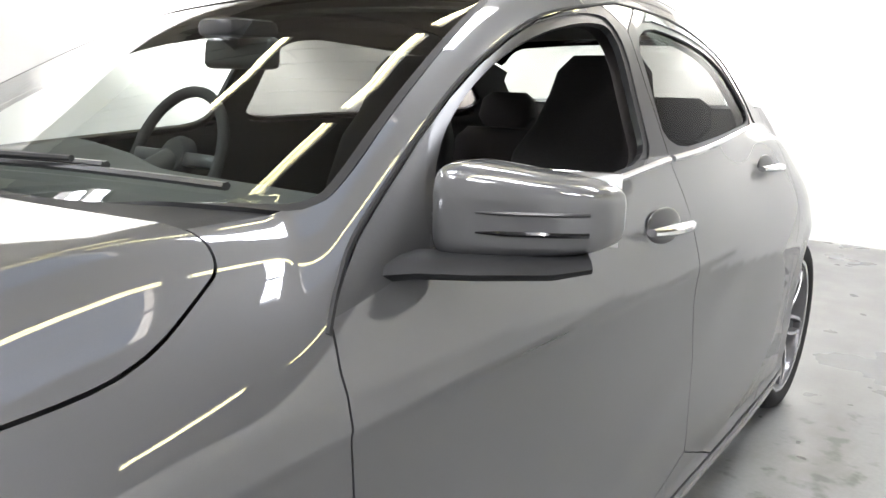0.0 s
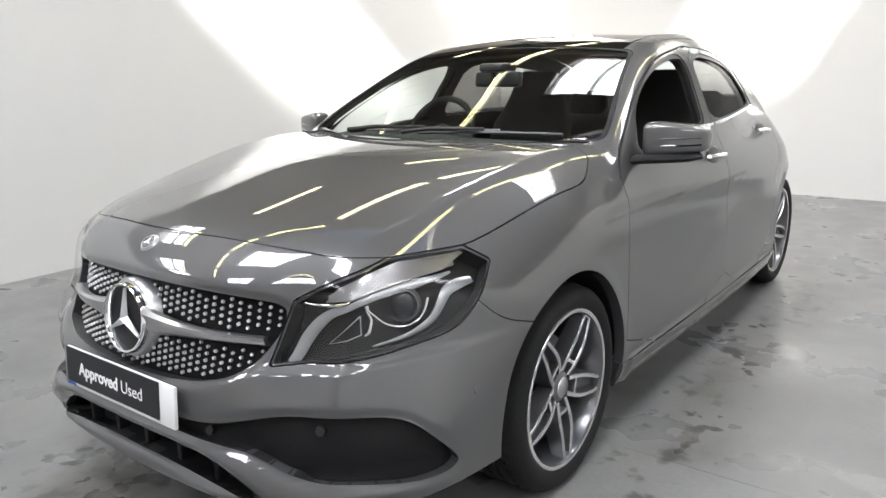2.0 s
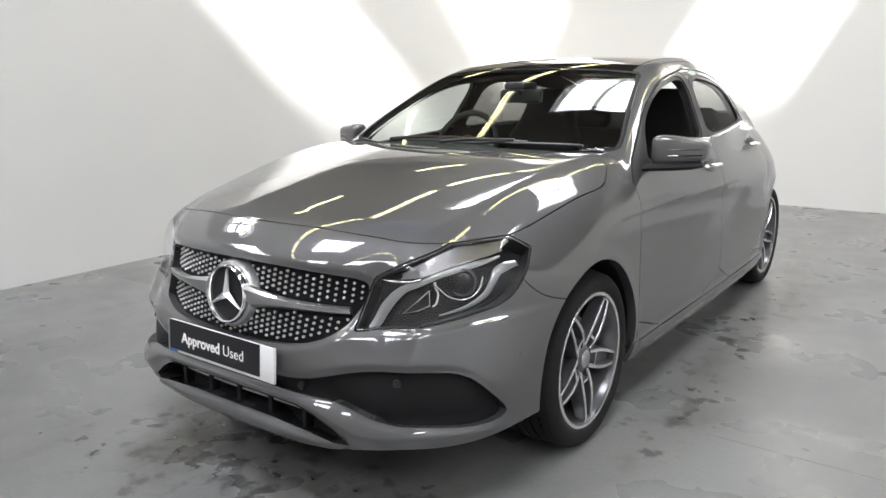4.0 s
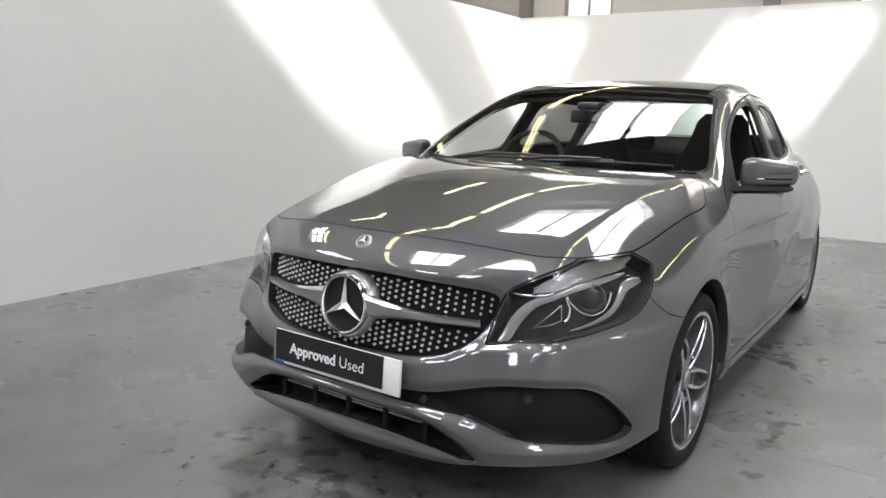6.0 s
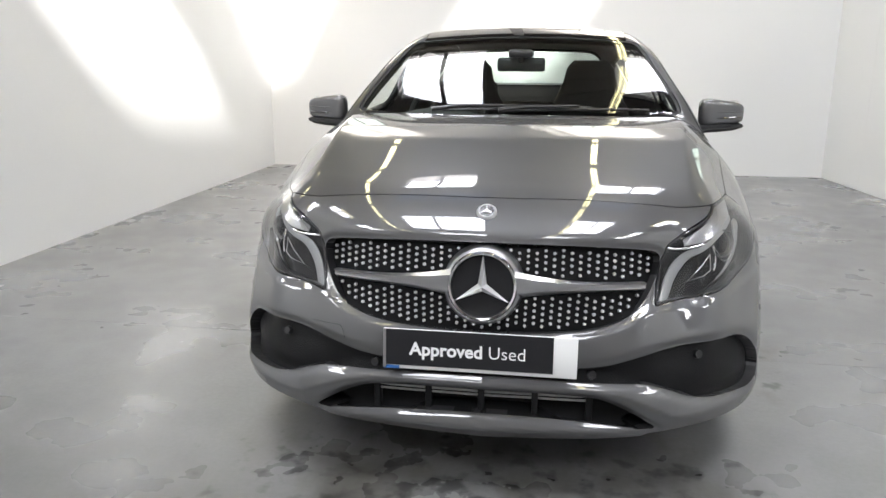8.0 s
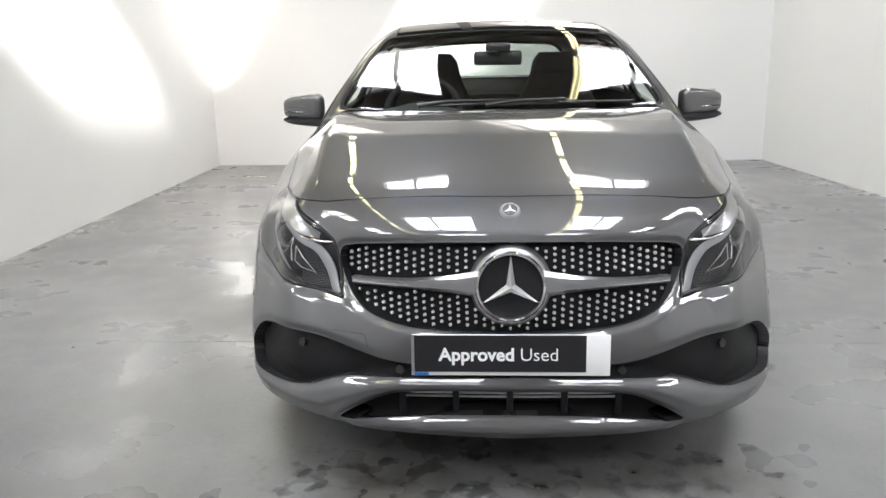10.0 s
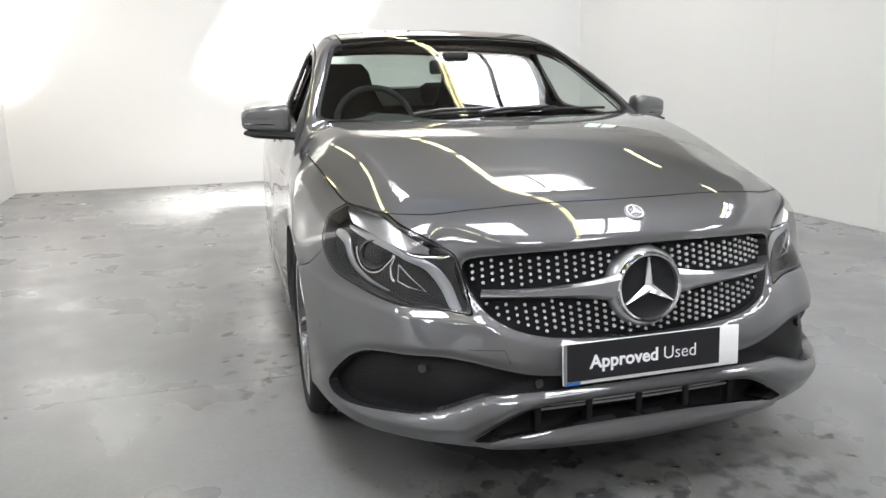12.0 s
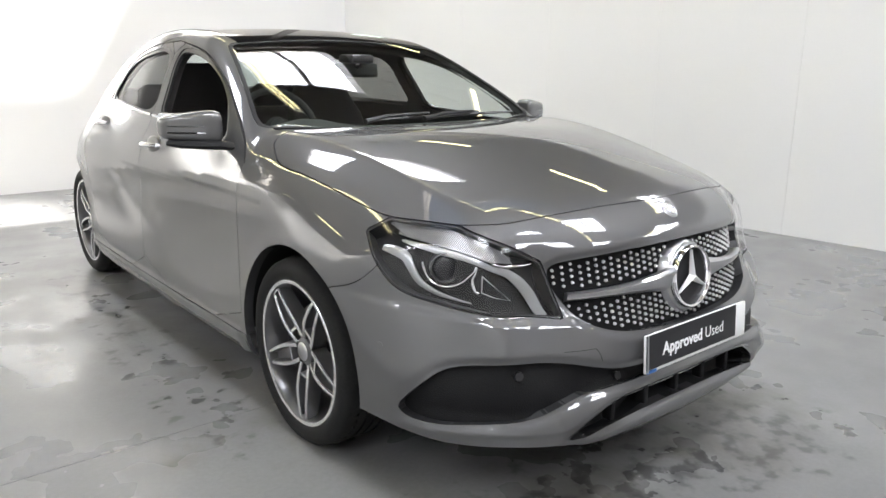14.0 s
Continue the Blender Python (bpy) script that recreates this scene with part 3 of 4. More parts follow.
# added lights and sun openings get the same kerbs and bars as the rest
for x0, x1, y0, y1 in ROOF_LIGHTS + ADDED_LIGHTS + SUN_OPENINGS:
    rl = tagged(new("roof_light"), "bright roof light with dark glazing bars", "roof light", group="roof lights", kind="structure")
    kerb = bmesh.new()
    for q in ((x0 - .05, x0, y0 - .05, y1 + .05), (x1, x1 + .05, y0 - .05, y1 + .05), (x0, x1, y0 - .05, y0), (x0, x1, y1, y1 + .05)):
        box(q[0], q[1], q[2], q[3], CEILING - .08, CEILING + .12, bm=kerb)
    part("kerb", kerb, STEEL, rl, smooth=False)
    # only lights added as fill lie this far forward; the lid stops the sun
    if y0 < -4:
        part("lid", box(x0 - .05, x1 + .05, y0 - .05, y1 + .05, CEILING + .2, CEILING + .22), WHITE_STEEL, rl, smooth=False)
    n = 2 if y1 - y0 > 2.2 else 1
    part("glazing_bar", box((x0 + x1) / 2 - .03, (x0 + x1) / 2 + .03, y0, y1, CEILING, CEILING + .06), STEEL, rl, smooth=False)
    for k in range(1, 7 if y0 > 10 else 1):
        x = x0 + (x1 - x0) * k / 7
        part("glazing_bar", box(x - .05, x + .05, y0, y1, CEILING, CEILING + .06), STEEL, rl, smooth=False)
    for k in range(1, n):
        y = y0 + (y1 - y0) * k / n
        part("glazing_bar", box(x0, x1, y - .03, y + .03, CEILING, CEILING + .06), STEEL, rl, smooth=False)
for y in (-7, -3.4, .7, 5.9, 9.5, 15.5):
    beam = bmesh.new()
    box(-9, 9, y - .09, y + .09, CEILING - .36, CEILING - .345, bm=beam)
    box(-9, 9, y - .006, y + .006, CEILING - .345, CEILING - .04, bm=beam)
    tagged(part("roof_beam", beam, STEEL, smooth=False), "grey steel roof beam", "beam", group="roof beams", kind="structure")

# rows of twin tube lamps
def tube_lamp(x, y, z, length=1.5):
    t = tagged(new("tube_lamp"), "long warm fluorescent tube lamp hung under the roof", "lamp", group="tube lamps")
    t.matrix_world = pose(x, y, z)
    part("tray", box(-.07, .07, -length / 2, length / 2, .03, .07, .006), WHITE_STEEL, t)
    for dx in (-.035, .035):
        part("tube", tube([(dx, -length / 2 + .03, .0), (dx, length / 2 - .03, .0)], .016), TUBE, t, "glowing tube")
    for dy in (-length * .35, length * .35):
        part("hanger", tube([(0, dy, .07), (0, dy, CEILING - .34 - z + .34)], .006, 6), STEEL, t)
    return t


for x in (1.16, -2.75):
    for k in range(8):
        tube_lamp(x, -3.2 + 1.75 * k, 4.9)
for x in (-4.8, 5.3):
    for k in range(4):
        tube_lamp(x, -3.2 + 3.5 * k, 4.9)

# ---- the car ----
car = tagged(new("car"), "dark grey metallic five-door hatchback with diamond grille, parked", "car")

GAP = .0016
ax = np.abs
HOOD = [(0, .126), (.15, .132), (.36, .164), (.52, .226), (.622, .282), (.668, .38), (.715, .51), (.728, .60), (.742, .72), (.765, .90), (.777, 1.03), (.768, 1.10), (.745, 1.16), (.715, 1.225),
        (.60, 1.195), (.3, 1.140), (0, 1.122)]
hood_edge = region(HOOD + [(-x, y) for x, y in HOOD[-2:0:-1]], 2)
LAMP = [(.378, .576), (.412, .65), (.445, .728), (.545, .775), (.636, .806), (.736, .838), (.815, .838), (.868, .818), (.942, .778), (.892, .700), (.825, .640), (.707, .612), (.546, .594)]
LAMP_RUN = [[(s, z, 0) for s, z in run] for run in (LAMP[:3], LAMP[2:9], LAMP[8:] + LAMP[:1])]
lamp_edge = region([(q.x, q.y) for run in LAMP_RUN for q in smooth_path(run, 5)[:-1]], 1)
SCREEN = [(0, 1.200), (.3, 1.222), (.56, 1.298), (.695, 1.362), (.696, 1.42), (.658, 1.55), (.60, 1.76), (.566, 1.895), (.545, 1.95), (.49, 1.962), (.3, 1.966), (0, 1.970)]
screen_edge = region(SCREEN + [(-x, y) for x, y in SCREEN[-2:0:-1]], 2)
bumper_foot = spline((0, .188), (.3, .208), (.47, .231), (.65, .250), (.79, .256), (.88, .29))
seam_z = spline((.30, 1.0), (.43, .75), (.47, .690), (.616, .611), (.8, .51))


def g_hood(p): return hood_edge(p[:, :2])
def g_lamp(p): return np.maximum(np.maximum(lamp_edge(np.stack([(ax(p[:, 0]) + p[:, 1]) / 2 ** .5, p[:, 2]], 1)), p[:, 1] - .75), -hood_edge(p[:, :2]))
def g_grille(p): return np.maximum(grille_edge(p[:, [0, 2]]), p[:, 1] - .5)
def g_intake(p): return np.maximum(intake_edge(p[:, [0, 2]]), p[:, 1] - .6)
def g_mouth(p): return np.maximum(mouth_edge(p[:, [0, 2]]), p[:, 1] - .5)
def g_screen(p): return np.maximum(screen_edge(p[:, :2]), .98 - p[:, 2])
def g_bumper(p): return np.maximum(np.maximum(p[:, 2] - seam_z(p[:, 1]), p[:, 1] - .80), .0 - p[:, 1] - 1)
def g_foot(p): return bumper_foot(ax(p[:, 0])) - p[:, 2]
def g_arch(a, r=.378): return lambda p: np.hypot(p[:, 1] - a, p[:, 2] - HUB) - r
def g_roof(p): return np.maximum(np.maximum(ax(p[:, 0]) - .50, 1.2 - p[:, 2]), 1.93 - p[:, 1])

def g_rear_glass(p): return np.maximum(np.maximum(ax(p[:, 0]) - (.56 - .30 * (p[:, 2] - 1.05)), 1.085 - p[:, 2]), 3.575 - p[:, 1])


def front_ray(uv):
    a, e = np.radians(uv[:, 0]), np.radians(uv[:, 1])
    return np.tile([0, 1.0, .5], (len(uv), 1)), np.stack([np.sin(a) * np.cos(e), -np.cos(a) * np.cos(e), np.sin(e)], 1)


def side_ray(uv):
    t = np.radians(uv[:, 1])
    return np.stack([0 * t, uv[:, 0], 0 * t + .6], 1), np.stack([np.cos(t), 0 * t, np.sin(t)], 1)


def up_ray(uv):
    n = len(uv)
    return np.stack([uv[:, 0], uv[:, 1], np.full(n, .55)], 1), np.tile([0, 0, 1.], (n, 1))


def back_ray(uv):
    a, e = np.radians(uv[:, 0]), np.radians(uv[:, 1])
    return np.tile([0, 3.1, .75], (len(uv), 1)), np.stack([np.sin(a) * np.cos(e), np.cos(a) * np.cos(e), np.sin(e)], 1)


# front: bumper with its openings, lamps
fs = Sheet(front_ray, np.linspace(-68, 68, 289), np.linspace(-22, 36, 131))
rest, _ = fs.cut(fs.all, g_foot)
_, rest = fs.cut(rest, g_arch(ARCH_F, .372))
lampp, rest = fs.cut(rest, g_lamp, GAP)
_, rest = fs.cut(rest, g_hood, GAP)
rest, _ = fs.cut(rest, g_bumper, GAP)
grillep, rest = fs.cut(rest, g_grille)
intakep, rest = fs.cut(rest, g_intake)
mouthp, rest = fs.cut(rest, g_mouth)
bumper = part("front_bumper", fs.mesh("front_bumper", rest, lip=.03), PAINT, car)


def recess(name, polys, depth, mat, parent, label=""):
    return part(name, fs.mesh(name, polys, lip=0, off=-depth), mat, parent, label)


DEEP_BLACK = material("deep_black_plastic", (.005, .005, .0055), rough=.5, grain=.2, scale=300, spec=.15)
MESH_BLACK = material("black_honeycomb", (.006, .006, .0065), rough=.5, spec=.25)
nt = MESH_BLACK.node_tree
vor, bp, co = nt.nodes.new("ShaderNodeTexVoronoi"), nt.nodes.new("ShaderNodeBump"), nt.nodes.new("ShaderNodeTexCoord")
vor.feature = "DISTANCE_TO_EDGE"
vor.inputs["Scale"].default_value = 150
bp.inputs["Strength"].default_value, bp.inputs["Distance"].default_value = .3, .004
nt.links.new(co.outputs["Object"], vor.inputs["Vector"])
nt.links.new(vor.outputs["Distance"], bp.inputs["Height"])
nt.links.new(bp.outputs["Normal"], nt.nodes["Principled BSDF"].inputs["Normal"])
for nm, polys, deep in (("intake_wall", intakep, .045), ("mouth_wall", mouthp, .10), ("grille_wall", grillep, .040)):
    part(nm, fs.mesh(nm, polys, lip=deep, off=-.002, only_lip=True), BLACK, bumper)
recess("intake_mesh", intakep, .034, MESH_BLACK, bumper, "black honeycomb side intake mesh")
recess("lower_grille_back", mouthp, .085, BLACK, bumper)
grille = recess("grille", grillep, .030, DEEP_BLACK, car, "black grille studded with bright pins")


def nose_point(x, z, off=0.):
    """The shell at x, z from ahead, moved out by off along its normal; also the normal."""
    o, d = np.array([[x, 1.0, z]]), np.array([[0, -1., 0]])
    p = cast(o, d)
    n = outward(p)
    return Vector(p[0] + n[0] * off), Vector(n[0])


def band_point(s, z, side=1, off=0.):
    """The shell where (|x| + y) / sqrt 2 = s at height z, round the front corner."""
    a = np.radians(np.linspace(5, 80, 160))
    p = cast(np.tile([0, 1.0, z], (160, 1)), np.stack([np.sin(a), -np.cos(a), 0 * a], 1))
    q = (p[:, 0] + p[:, 1]) / 2 ** .5
    order = np.argsort(q)
    w = np.array([np.interp(s, q[order], p[order, i]) for i in range(3)])[None]
    n = outward(w)
    w = w + n * off
    return Vector((w[0, 0] * side, w[0, 1], w[0, 2])), Vector((n[0, 0] * side, n[0, 1], n[0, 2]))


# grille pins in curved rows
pins = bmesh.new()
for col in range(-19, 20):
    for row in range(15):
        x = col * .0240
        z = .741 - (row + (.5 if col % 2 else 0)) * .0170
        x += .012 * (x / .45) * (.64 - z) / .1 * (-1 if z < .64 else 0)
        if grille_edge(np.array([[x, z]]))[0] > -.009 or abs(z - .640 + .012 * (x / .43) ** 2) < .022 + .018 * max(0, 1 - abs(x) / .25) or math.hypot(x, z - .640) < .110:
            continue
        p, n = nose_point(x, z, -.024)
        m = Matrix.Translation(p) @ n.to_track_quat("Z", "Y").to_matrix().to_4x4()
        bmesh.ops.create_cone(pins, cap_ends=True, segments=6, radius1=.0052, radius2=.0043, depth=.006, matrix=m)
part("pin", pins, PIN, grille, "bright metal pins in curved columns", smooth=False)["kind"] = "stuff"

# twin louvre from the emblem to both sides
for side in (-1, 1):
    lou = bmesh.new()
    n = 14
    rings = []
    for i in range(n + 1):
        x = .085 + (.435 - .085) * i / n
        p, nn = nose_point(x, .640 - .012 * (x / .43) ** 2, 0)
        h = .028 * (1 - i / n) ** 3 + .0135
        up_v = Vector((0, -.2, 1)).normalized()
        ring = []
        for a, b in ((-1, -.03), (-.98, -.008), (-.55, .004), (-.08, .0015), (.08, .0015), (.55, .004), (.98, -.008), (1, -.03)):
            q = p + up_v * (a * h) + nn * (b + .006 * (1 - i / n))
            ring.append(lou.verts.new((q.x * side, q.y, q.z)))
        rings.append(ring)
    for a, b in zip(rings, rings[1:]):
        for k in range(7):
            lou.faces.new((a[k], a[k + 1], b[k + 1], b[k]))
    lou.faces.new(rings[-1])
    part("louvre", lou, SILVER, grille, "satin silver twin louvre")

# round emblem: ring with three tapered rays
emblem = new("emblem")
emblem.parent = grille
emblem.matrix_world = Matrix.Translation((0, -.017, .635)) @ Matrix.Scale(.965, 4) @ pose(0, 0, 0, -7) @ pose(0, 0, 0, 0, 0, 90)
part("ring", lathe([(.082, .045), (.094, .035), (.0985, .014), (.0975, .000), (.0935, -.005), (.088, -.003), (.0845, .004), (.083, .02)], 72), CHROME, emblem)
part("backing", lathe([(.0001, .012), (.083, .012)], 48), BLACK, emblem)
part("collar", lathe([(.116, .055), (.112, .028), (.105, .017), (.0985, .015)], 72), SILVER, emblem, "satin silver collar")
for k in range(3):
    rays = bmesh.new()
    a = radians(90 + 120 * k)
    along, across = Vector((0, math.cos(a), math.sin(a))), Vector((0, -math.sin(a), math.cos(a)))
    tip, c = along * .083, Vector((-.012, 0, 0))
    b1, b2 = along * .006 + across * .0125, along * .006 - across * .0125
    v = [rays.verts.new(q) for q in (tip + Vector((-.002, 0, 0)), b1 + Vector((.004, 0, 0)), b2 + Vector((.004, 0, 0)), c, tip + across * .0015 + Vector((.006, 0, 0)), tip - across * .0015 + Vector((.006, 0, 0)))]
    rays.faces.new((v[0], v[4], v[1], v[3]))
    rays.faces.new((v[0], v[3], v[2], v[5]))
    part("ray", rays, STAR, emblem, smooth=False)

# bonnet badge
p, n = nose_point(0, .819)
bm = bmesh.new()
bmesh.ops.create_cone(bm, cap_ends=True, segments=40, radius1=.0285, radius2=.024, depth=.006)
bm2 = bmesh.new()
bmesh.ops.create_cone(bm2, cap_ends=True, segments=40, radius1=.0205, radius2=.0195, depth=.002)
badge_at = Matrix.Translation(p + n * .0068) @ n.to_track_quat("Z", "Y").to_matrix().to_4x4()
badge_face = moved(bm2, badge_at)
bm3 = bmesh.new()
for k in range(3):
    tmp = bmesh.new()
    c0 = [tmp.verts.new(q) for q in ((0, .019, .0012), (-.0042, 0, .0012), (0, -.003, .0022), (.0042, 0, .0012))]
    tmp.faces.new(c0)
    moved(tmp, badge_at @ pose(0, 0, 0, 0, 0, 120 * k))
    me = bpy.data.meshes.new("t")
    tmp.to_mesh(me)
    tmp.free()
    bm3.from_mesh(me)
    bpy.data.meshes.remove(me)
badge = part("badge", moved(bm, Matrix.Translation(p + n * .003) @ n.to_track_quat("Z", "Y").to_matrix().to_4x4()), SILVER, bumper, "small round silver badge")
part("badge_face", badge_face, SMOKE, badge)
part("badge_star", bm3, STAR, badge, smooth=False)

# number plate holder with the dealer's card
plate = new("plate")
plate.parent = car
plate.matrix_world = Matrix.Translation((-.002, -.058, .4610)) @ pose(0, 0, 0, -4)
part("plate_back", box(-.26, .26, 0, .010, -.0555, .0555, .003), PLATE_WHITE, plate)
part("plate_card", box(-.2595, .197, -.003, -.0002, -.044, .0553), PLATE_BLACK, plate, "black card", smooth=False)
part("plate_strip", box(-.258, -.215, -.003, -.0002, -.0545, -.0465), BLUE, plate, smooth=False)
part("plate_edge", box(-.2598, -.252, -.004, -.0031, -.052, .054), SILVER, plate, smooth=False)
def words(text, x, z, size, bold, parent):
    cu = bpy.data.curves.new("lettering", "FONT")
    cu.body, cu.size, cu.extrude, cu.offset, cu.resolution_u = text, size, .0004, bold, 4
    tmp = bpy.data.objects.new("tmp", cu)
    scene.collection.objects.link(tmp)
    bpy.context.view_layer.update()
    me = bpy.data.meshes.new_from_object(tmp.evaluated_get(bpy.context.evaluated_depsgraph_get()))
    bpy.data.objects.remove(tmp)
    me.materials.clear()
    ob = part("lettering", me, LETTER, parent, "white words " + text)
    width = max(v.co.x for v in me.vertices)
    ob.matrix_local = pose(x, -.0036, z, 90)
    return width
w = words("Approved", -.187, -.013, .0490, .0013, plate)
words("Used", -.187 + w + .015, -.013, .0490, -.0003, plate)

# bars and slats in the lower grille
for x in (-.30, -.15, 0, .15, .30):
    p, n = nose_point(x, .30, -.026)
    part("bar", box(p.x - .009, p.x + .009, p.y - .004, p.y + .03, .25, .35, .004), BLACK, bumper)
for z in (.326, .315, .304):
    pts = [nose_point(x, z, -.034)[0] for x in np.linspace(-.31, .31, 13)]
    part("slat", tube(pts, .0034, 6), SLAT, bumper)
# parking sensors and towing cover
for x, z in ((.605, .441), (.305, .402), (-.605, .441), (-.305, .402)):
    p, n = nose_point(x, z, -.030)
    bm = bmesh.new()
    bmesh.ops.create_cone(bm, cap_ends=True, segments=20, radius1=.013, radius2=.0115, depth=.014)
    part("parking_sensor", moved(bm, Matrix.Translation(p) @ n.to_track_quat("Z", "Y").to_matrix().to_4x4()), SATIN, bumper)
for side in (-1, 1):
    p, n = band_point(.878, .484, side, .0)
    bm = bmesh.new()
    bmesh.ops.create_cone(bm, cap_ends=True, segments=20, radius1=.0115, radius2=.010, depth=.003)
    part("parking_sensor", moved(bm, Matrix.Translation(p) @ n.to_track_quat("Z", "Y").to_matrix().to_4x4()), PAINT, bumper)

# square cover of the towing eye, a hairline joint in the skin
def skin_line(pts, r=.0011):
    path = []
    for (x0, z0), (x1, z1) in zip(pts, pts[1:]):
        path += [nose_point(x0 + (x1 - x0) * t, z0 + (z1 - z0) * t, -.0004)[0] for t in np.linspace(0, 1, 6)[:-1]]
    return tube(path + [nose_point(*pts[-1], -.0004)[0]], r, 5)


part("towing_cover_joint", skin_line([(-.49, .497), (-.40, .497), (-.392, .485), (-.385, .462)]), BLACK, bumper)

# head lamps
for side in (1, -1):
    lamp = new("headlamp")
    lamp.parent = car
    lamp["label"] = "clear headlamp with dark housing and bright light guides"
    pick = [q for q in lampp if np.mean(fs.p[list(q), 0]) * side > 0]
    part("housing", fs.mesh("housing", pick, lip=0, off=-.046), HEAD_BOWL, lamp)
    rim_only = fs.mesh("rim", fs.side(pick, lambda p: g_lamp(p) + .006, False), lip=.055, off=-.001)
    part("rim", rim_only, SATIN, lamp)
    part("lens_cover", fs.mesh("lens_cover", fs.side(pick, lambda p: g_lamp(p) + .002, True), lip=0, off=.0), LAMP_GLASS, lamp).visible_shadow = False
    B = lambda s, z, off: band_point(s, z, side, off)[0]
    def ribbon(name, ctrl, widths, mat, off, label="", bulge=.35):
        """A bowed band that follows the lamp's face; ctrl (s, z), half widths along it."""
        path = smooth_path([(a, b, 0) for a, b in ctrl], 5)
        ww = np.interp(np.linspace(0, 1, len(path)), np.linspace(0, 1, len(widths)), widths)
        spots = [band_point(q.x, q.y, side, off) for q in path]
        bm, rows = bmesh.new(), []
        for i, (p, n) in enumerate(spots):
            way = (spots[min(i + 1, len(spots) - 1)][0] - spots[max(i - 1, 0)][0]).normalized()
            a = way.cross(n).normalized()
            rows.append([bm.verts.new(p + a * (k * ww[i]) + n * (h * ww[i] * bulge)) for k, h in ((-1, -1.6), (-.97, -.1), (-.5, .6), (0, .85), (.5, .6), (.97, -.1), (1, -1.6))])
        for a, b in zip(rows, rows[1:]):
            for k in range(6):
                bm.faces.new((a[k], a[k + 1], b[k + 1], b[k]))
        bm.faces.new(rows[0])
        bm.faces.new(rows[-1][::-1])
        return part(name, bm, mat, lamp, label)
    ribbon("light_guide", [(.897, .757), (.858, .752), (.824, .736), (.806, .703), (.781, .665), (.737, .639), (.684, .627), (.632, .621)], [.009, .0145, .014, .0115, .0095, .0065, .004, .002], DRL, -.030, "white light guide", bulge=.2)
    ribbon("brow", [(.838, .780), (.785, .770), (.714, .757), (.646, .743), (.580, .722), (.524, .702), (.493, .675), (.466, .640), (.442, .603), (.423, .586)], [.003, .008, .0105, .0085, .0075, .0105, .0150, .0160, .0145, .009], DRL, -.027, "silver brow over the lamps", bulge=.14)
    ribbon("brow_edge", [(.568, .730), (.53, .719), (.489, .717), (.464, .722)], [.0022, .0036, .0034, .002], CHROME, -.022, "chrome tip of the brow")
    ribbon("rib_backing", [(.848, .800), (.765, .799), (.695, .789), (.630, .776), (.566, .755), (.515, .734)], [.010, .0205, .0225, .0225, .0190, .008], RIB_GREY, -.026, "grey backing of the ribbed band", bulge=.12)
    for k in range(46):
        u = k / 45
        s_t, s_b = .882 - .335 * u, .812 - .300 * u
        zt = np.interp(s_t, [.51, .572, .639, .703, .77, .855], [.744, .775, .800, .814, .822, .813])
        zb = np.interp(s_b, [.505, .56, .621, .683, .753, .821], [.722, .735, .752, .764, .777, .787])
        part("rib", tube([B(s_b, zb, -.021), B(s_t, zt, -.014)], .0019, 5), SILVER, lamp)
    c, n = band_point(.712, .706, side, -.036)
    face = (n + Vector((0, -.9, 0))).normalized()
    m = Matrix.Translation(c) @ face.to_track_quat("X", "Z").to_matrix().to_4x4()
    r = .042
    part("projector_ring", moved(lathe([(r, -.03), (r, .004), (r - .003, .007), (r - .006, .002), (r - .007, -.012)], 40), m), GREY_ALLOY, lamp, "grey projector ring")
    part("projector", moved(lathe([(r - .007, -.010)] + [((r - .008) * math.cos(t), .016 * math.sin(t) - .006) for t in np.linspace(0, 1.5, 8)], 32), m), LENS_DARK, lamp, "dark glass projector lens")
    ribbon("projector_arc", [(.770, .722), (.762, .692), (.743, .667), (.706, .657), (.664, .670), (.634, .695), (.617, .710)], [.0032, .0032, .0026, .0022, .0022, .0022, .0016], CHROME, -.022, "chrome arc under the projector")
    ribbon("reflector_post", [(.617, .719), (.622, .698), (.629, .682), (.623, .656), (.610, .648)], [.005, .004, .0032, .0048, .0042], CHROME, -.026)
    tri = [(.599, .695), (.553, .667), (.507, .629), (.557, .640), (.601, .651)]
    part("reflector_edge", tube([B(a, b, -.030) for a, b in tri + tri[:1]], .0017, 6), SILVER, lamp)
    ribbon("lower_shelf", [(.815, .650), (.74, .622), (.65, .610), (.55, .604), (.47, .596)], [.004, .006, .006, .006, .004], HEAD_BOWL, -.034, bulge=.2)

# bonnet
hs = Sheet(up_ray, np.linspace(-.80, .80, 137), np.linspace(.06, 1.30, 109))
_, rest = hs.cut(hs.all, g_lamp, GAP)
hoodp, _ = hs.cut(rest, g_hood, GAP)
part("bonnet", hs.mesh("bonnet", hoodp, lip=.016), PAINT, car)

# windscreen, cowl and roof
ws = Sheet(up_ray, np.linspace(-.72, .72, 105), np.linspace(1.08, 2.06, 85))
screenp, cowl = ws.cut(ws.all, g_screen, .0)
cowl = ws.side(cowl, lambda p: np.maximum(p[:, 1] - 1.42 - .0 * p[:, 0], ax(p[:, 0]) - .66), True)
cowl = ws.side(cowl, lambda p: g_hood(p) - .004, False)
part("cowl", ws.mesh("cowl", cowl, lip=.02, off=-.008), BLACK, car, "black plastic cowl below the windscreen")
innerp, bandp = ws.cut(screenp, lambda p: g_screen(p) + .015)
screen = part("windscreen", ws.mesh("windscreen", innerp, lip=0, off=-.002), WIND_GLASS, car, "slightly green curved windscreen")
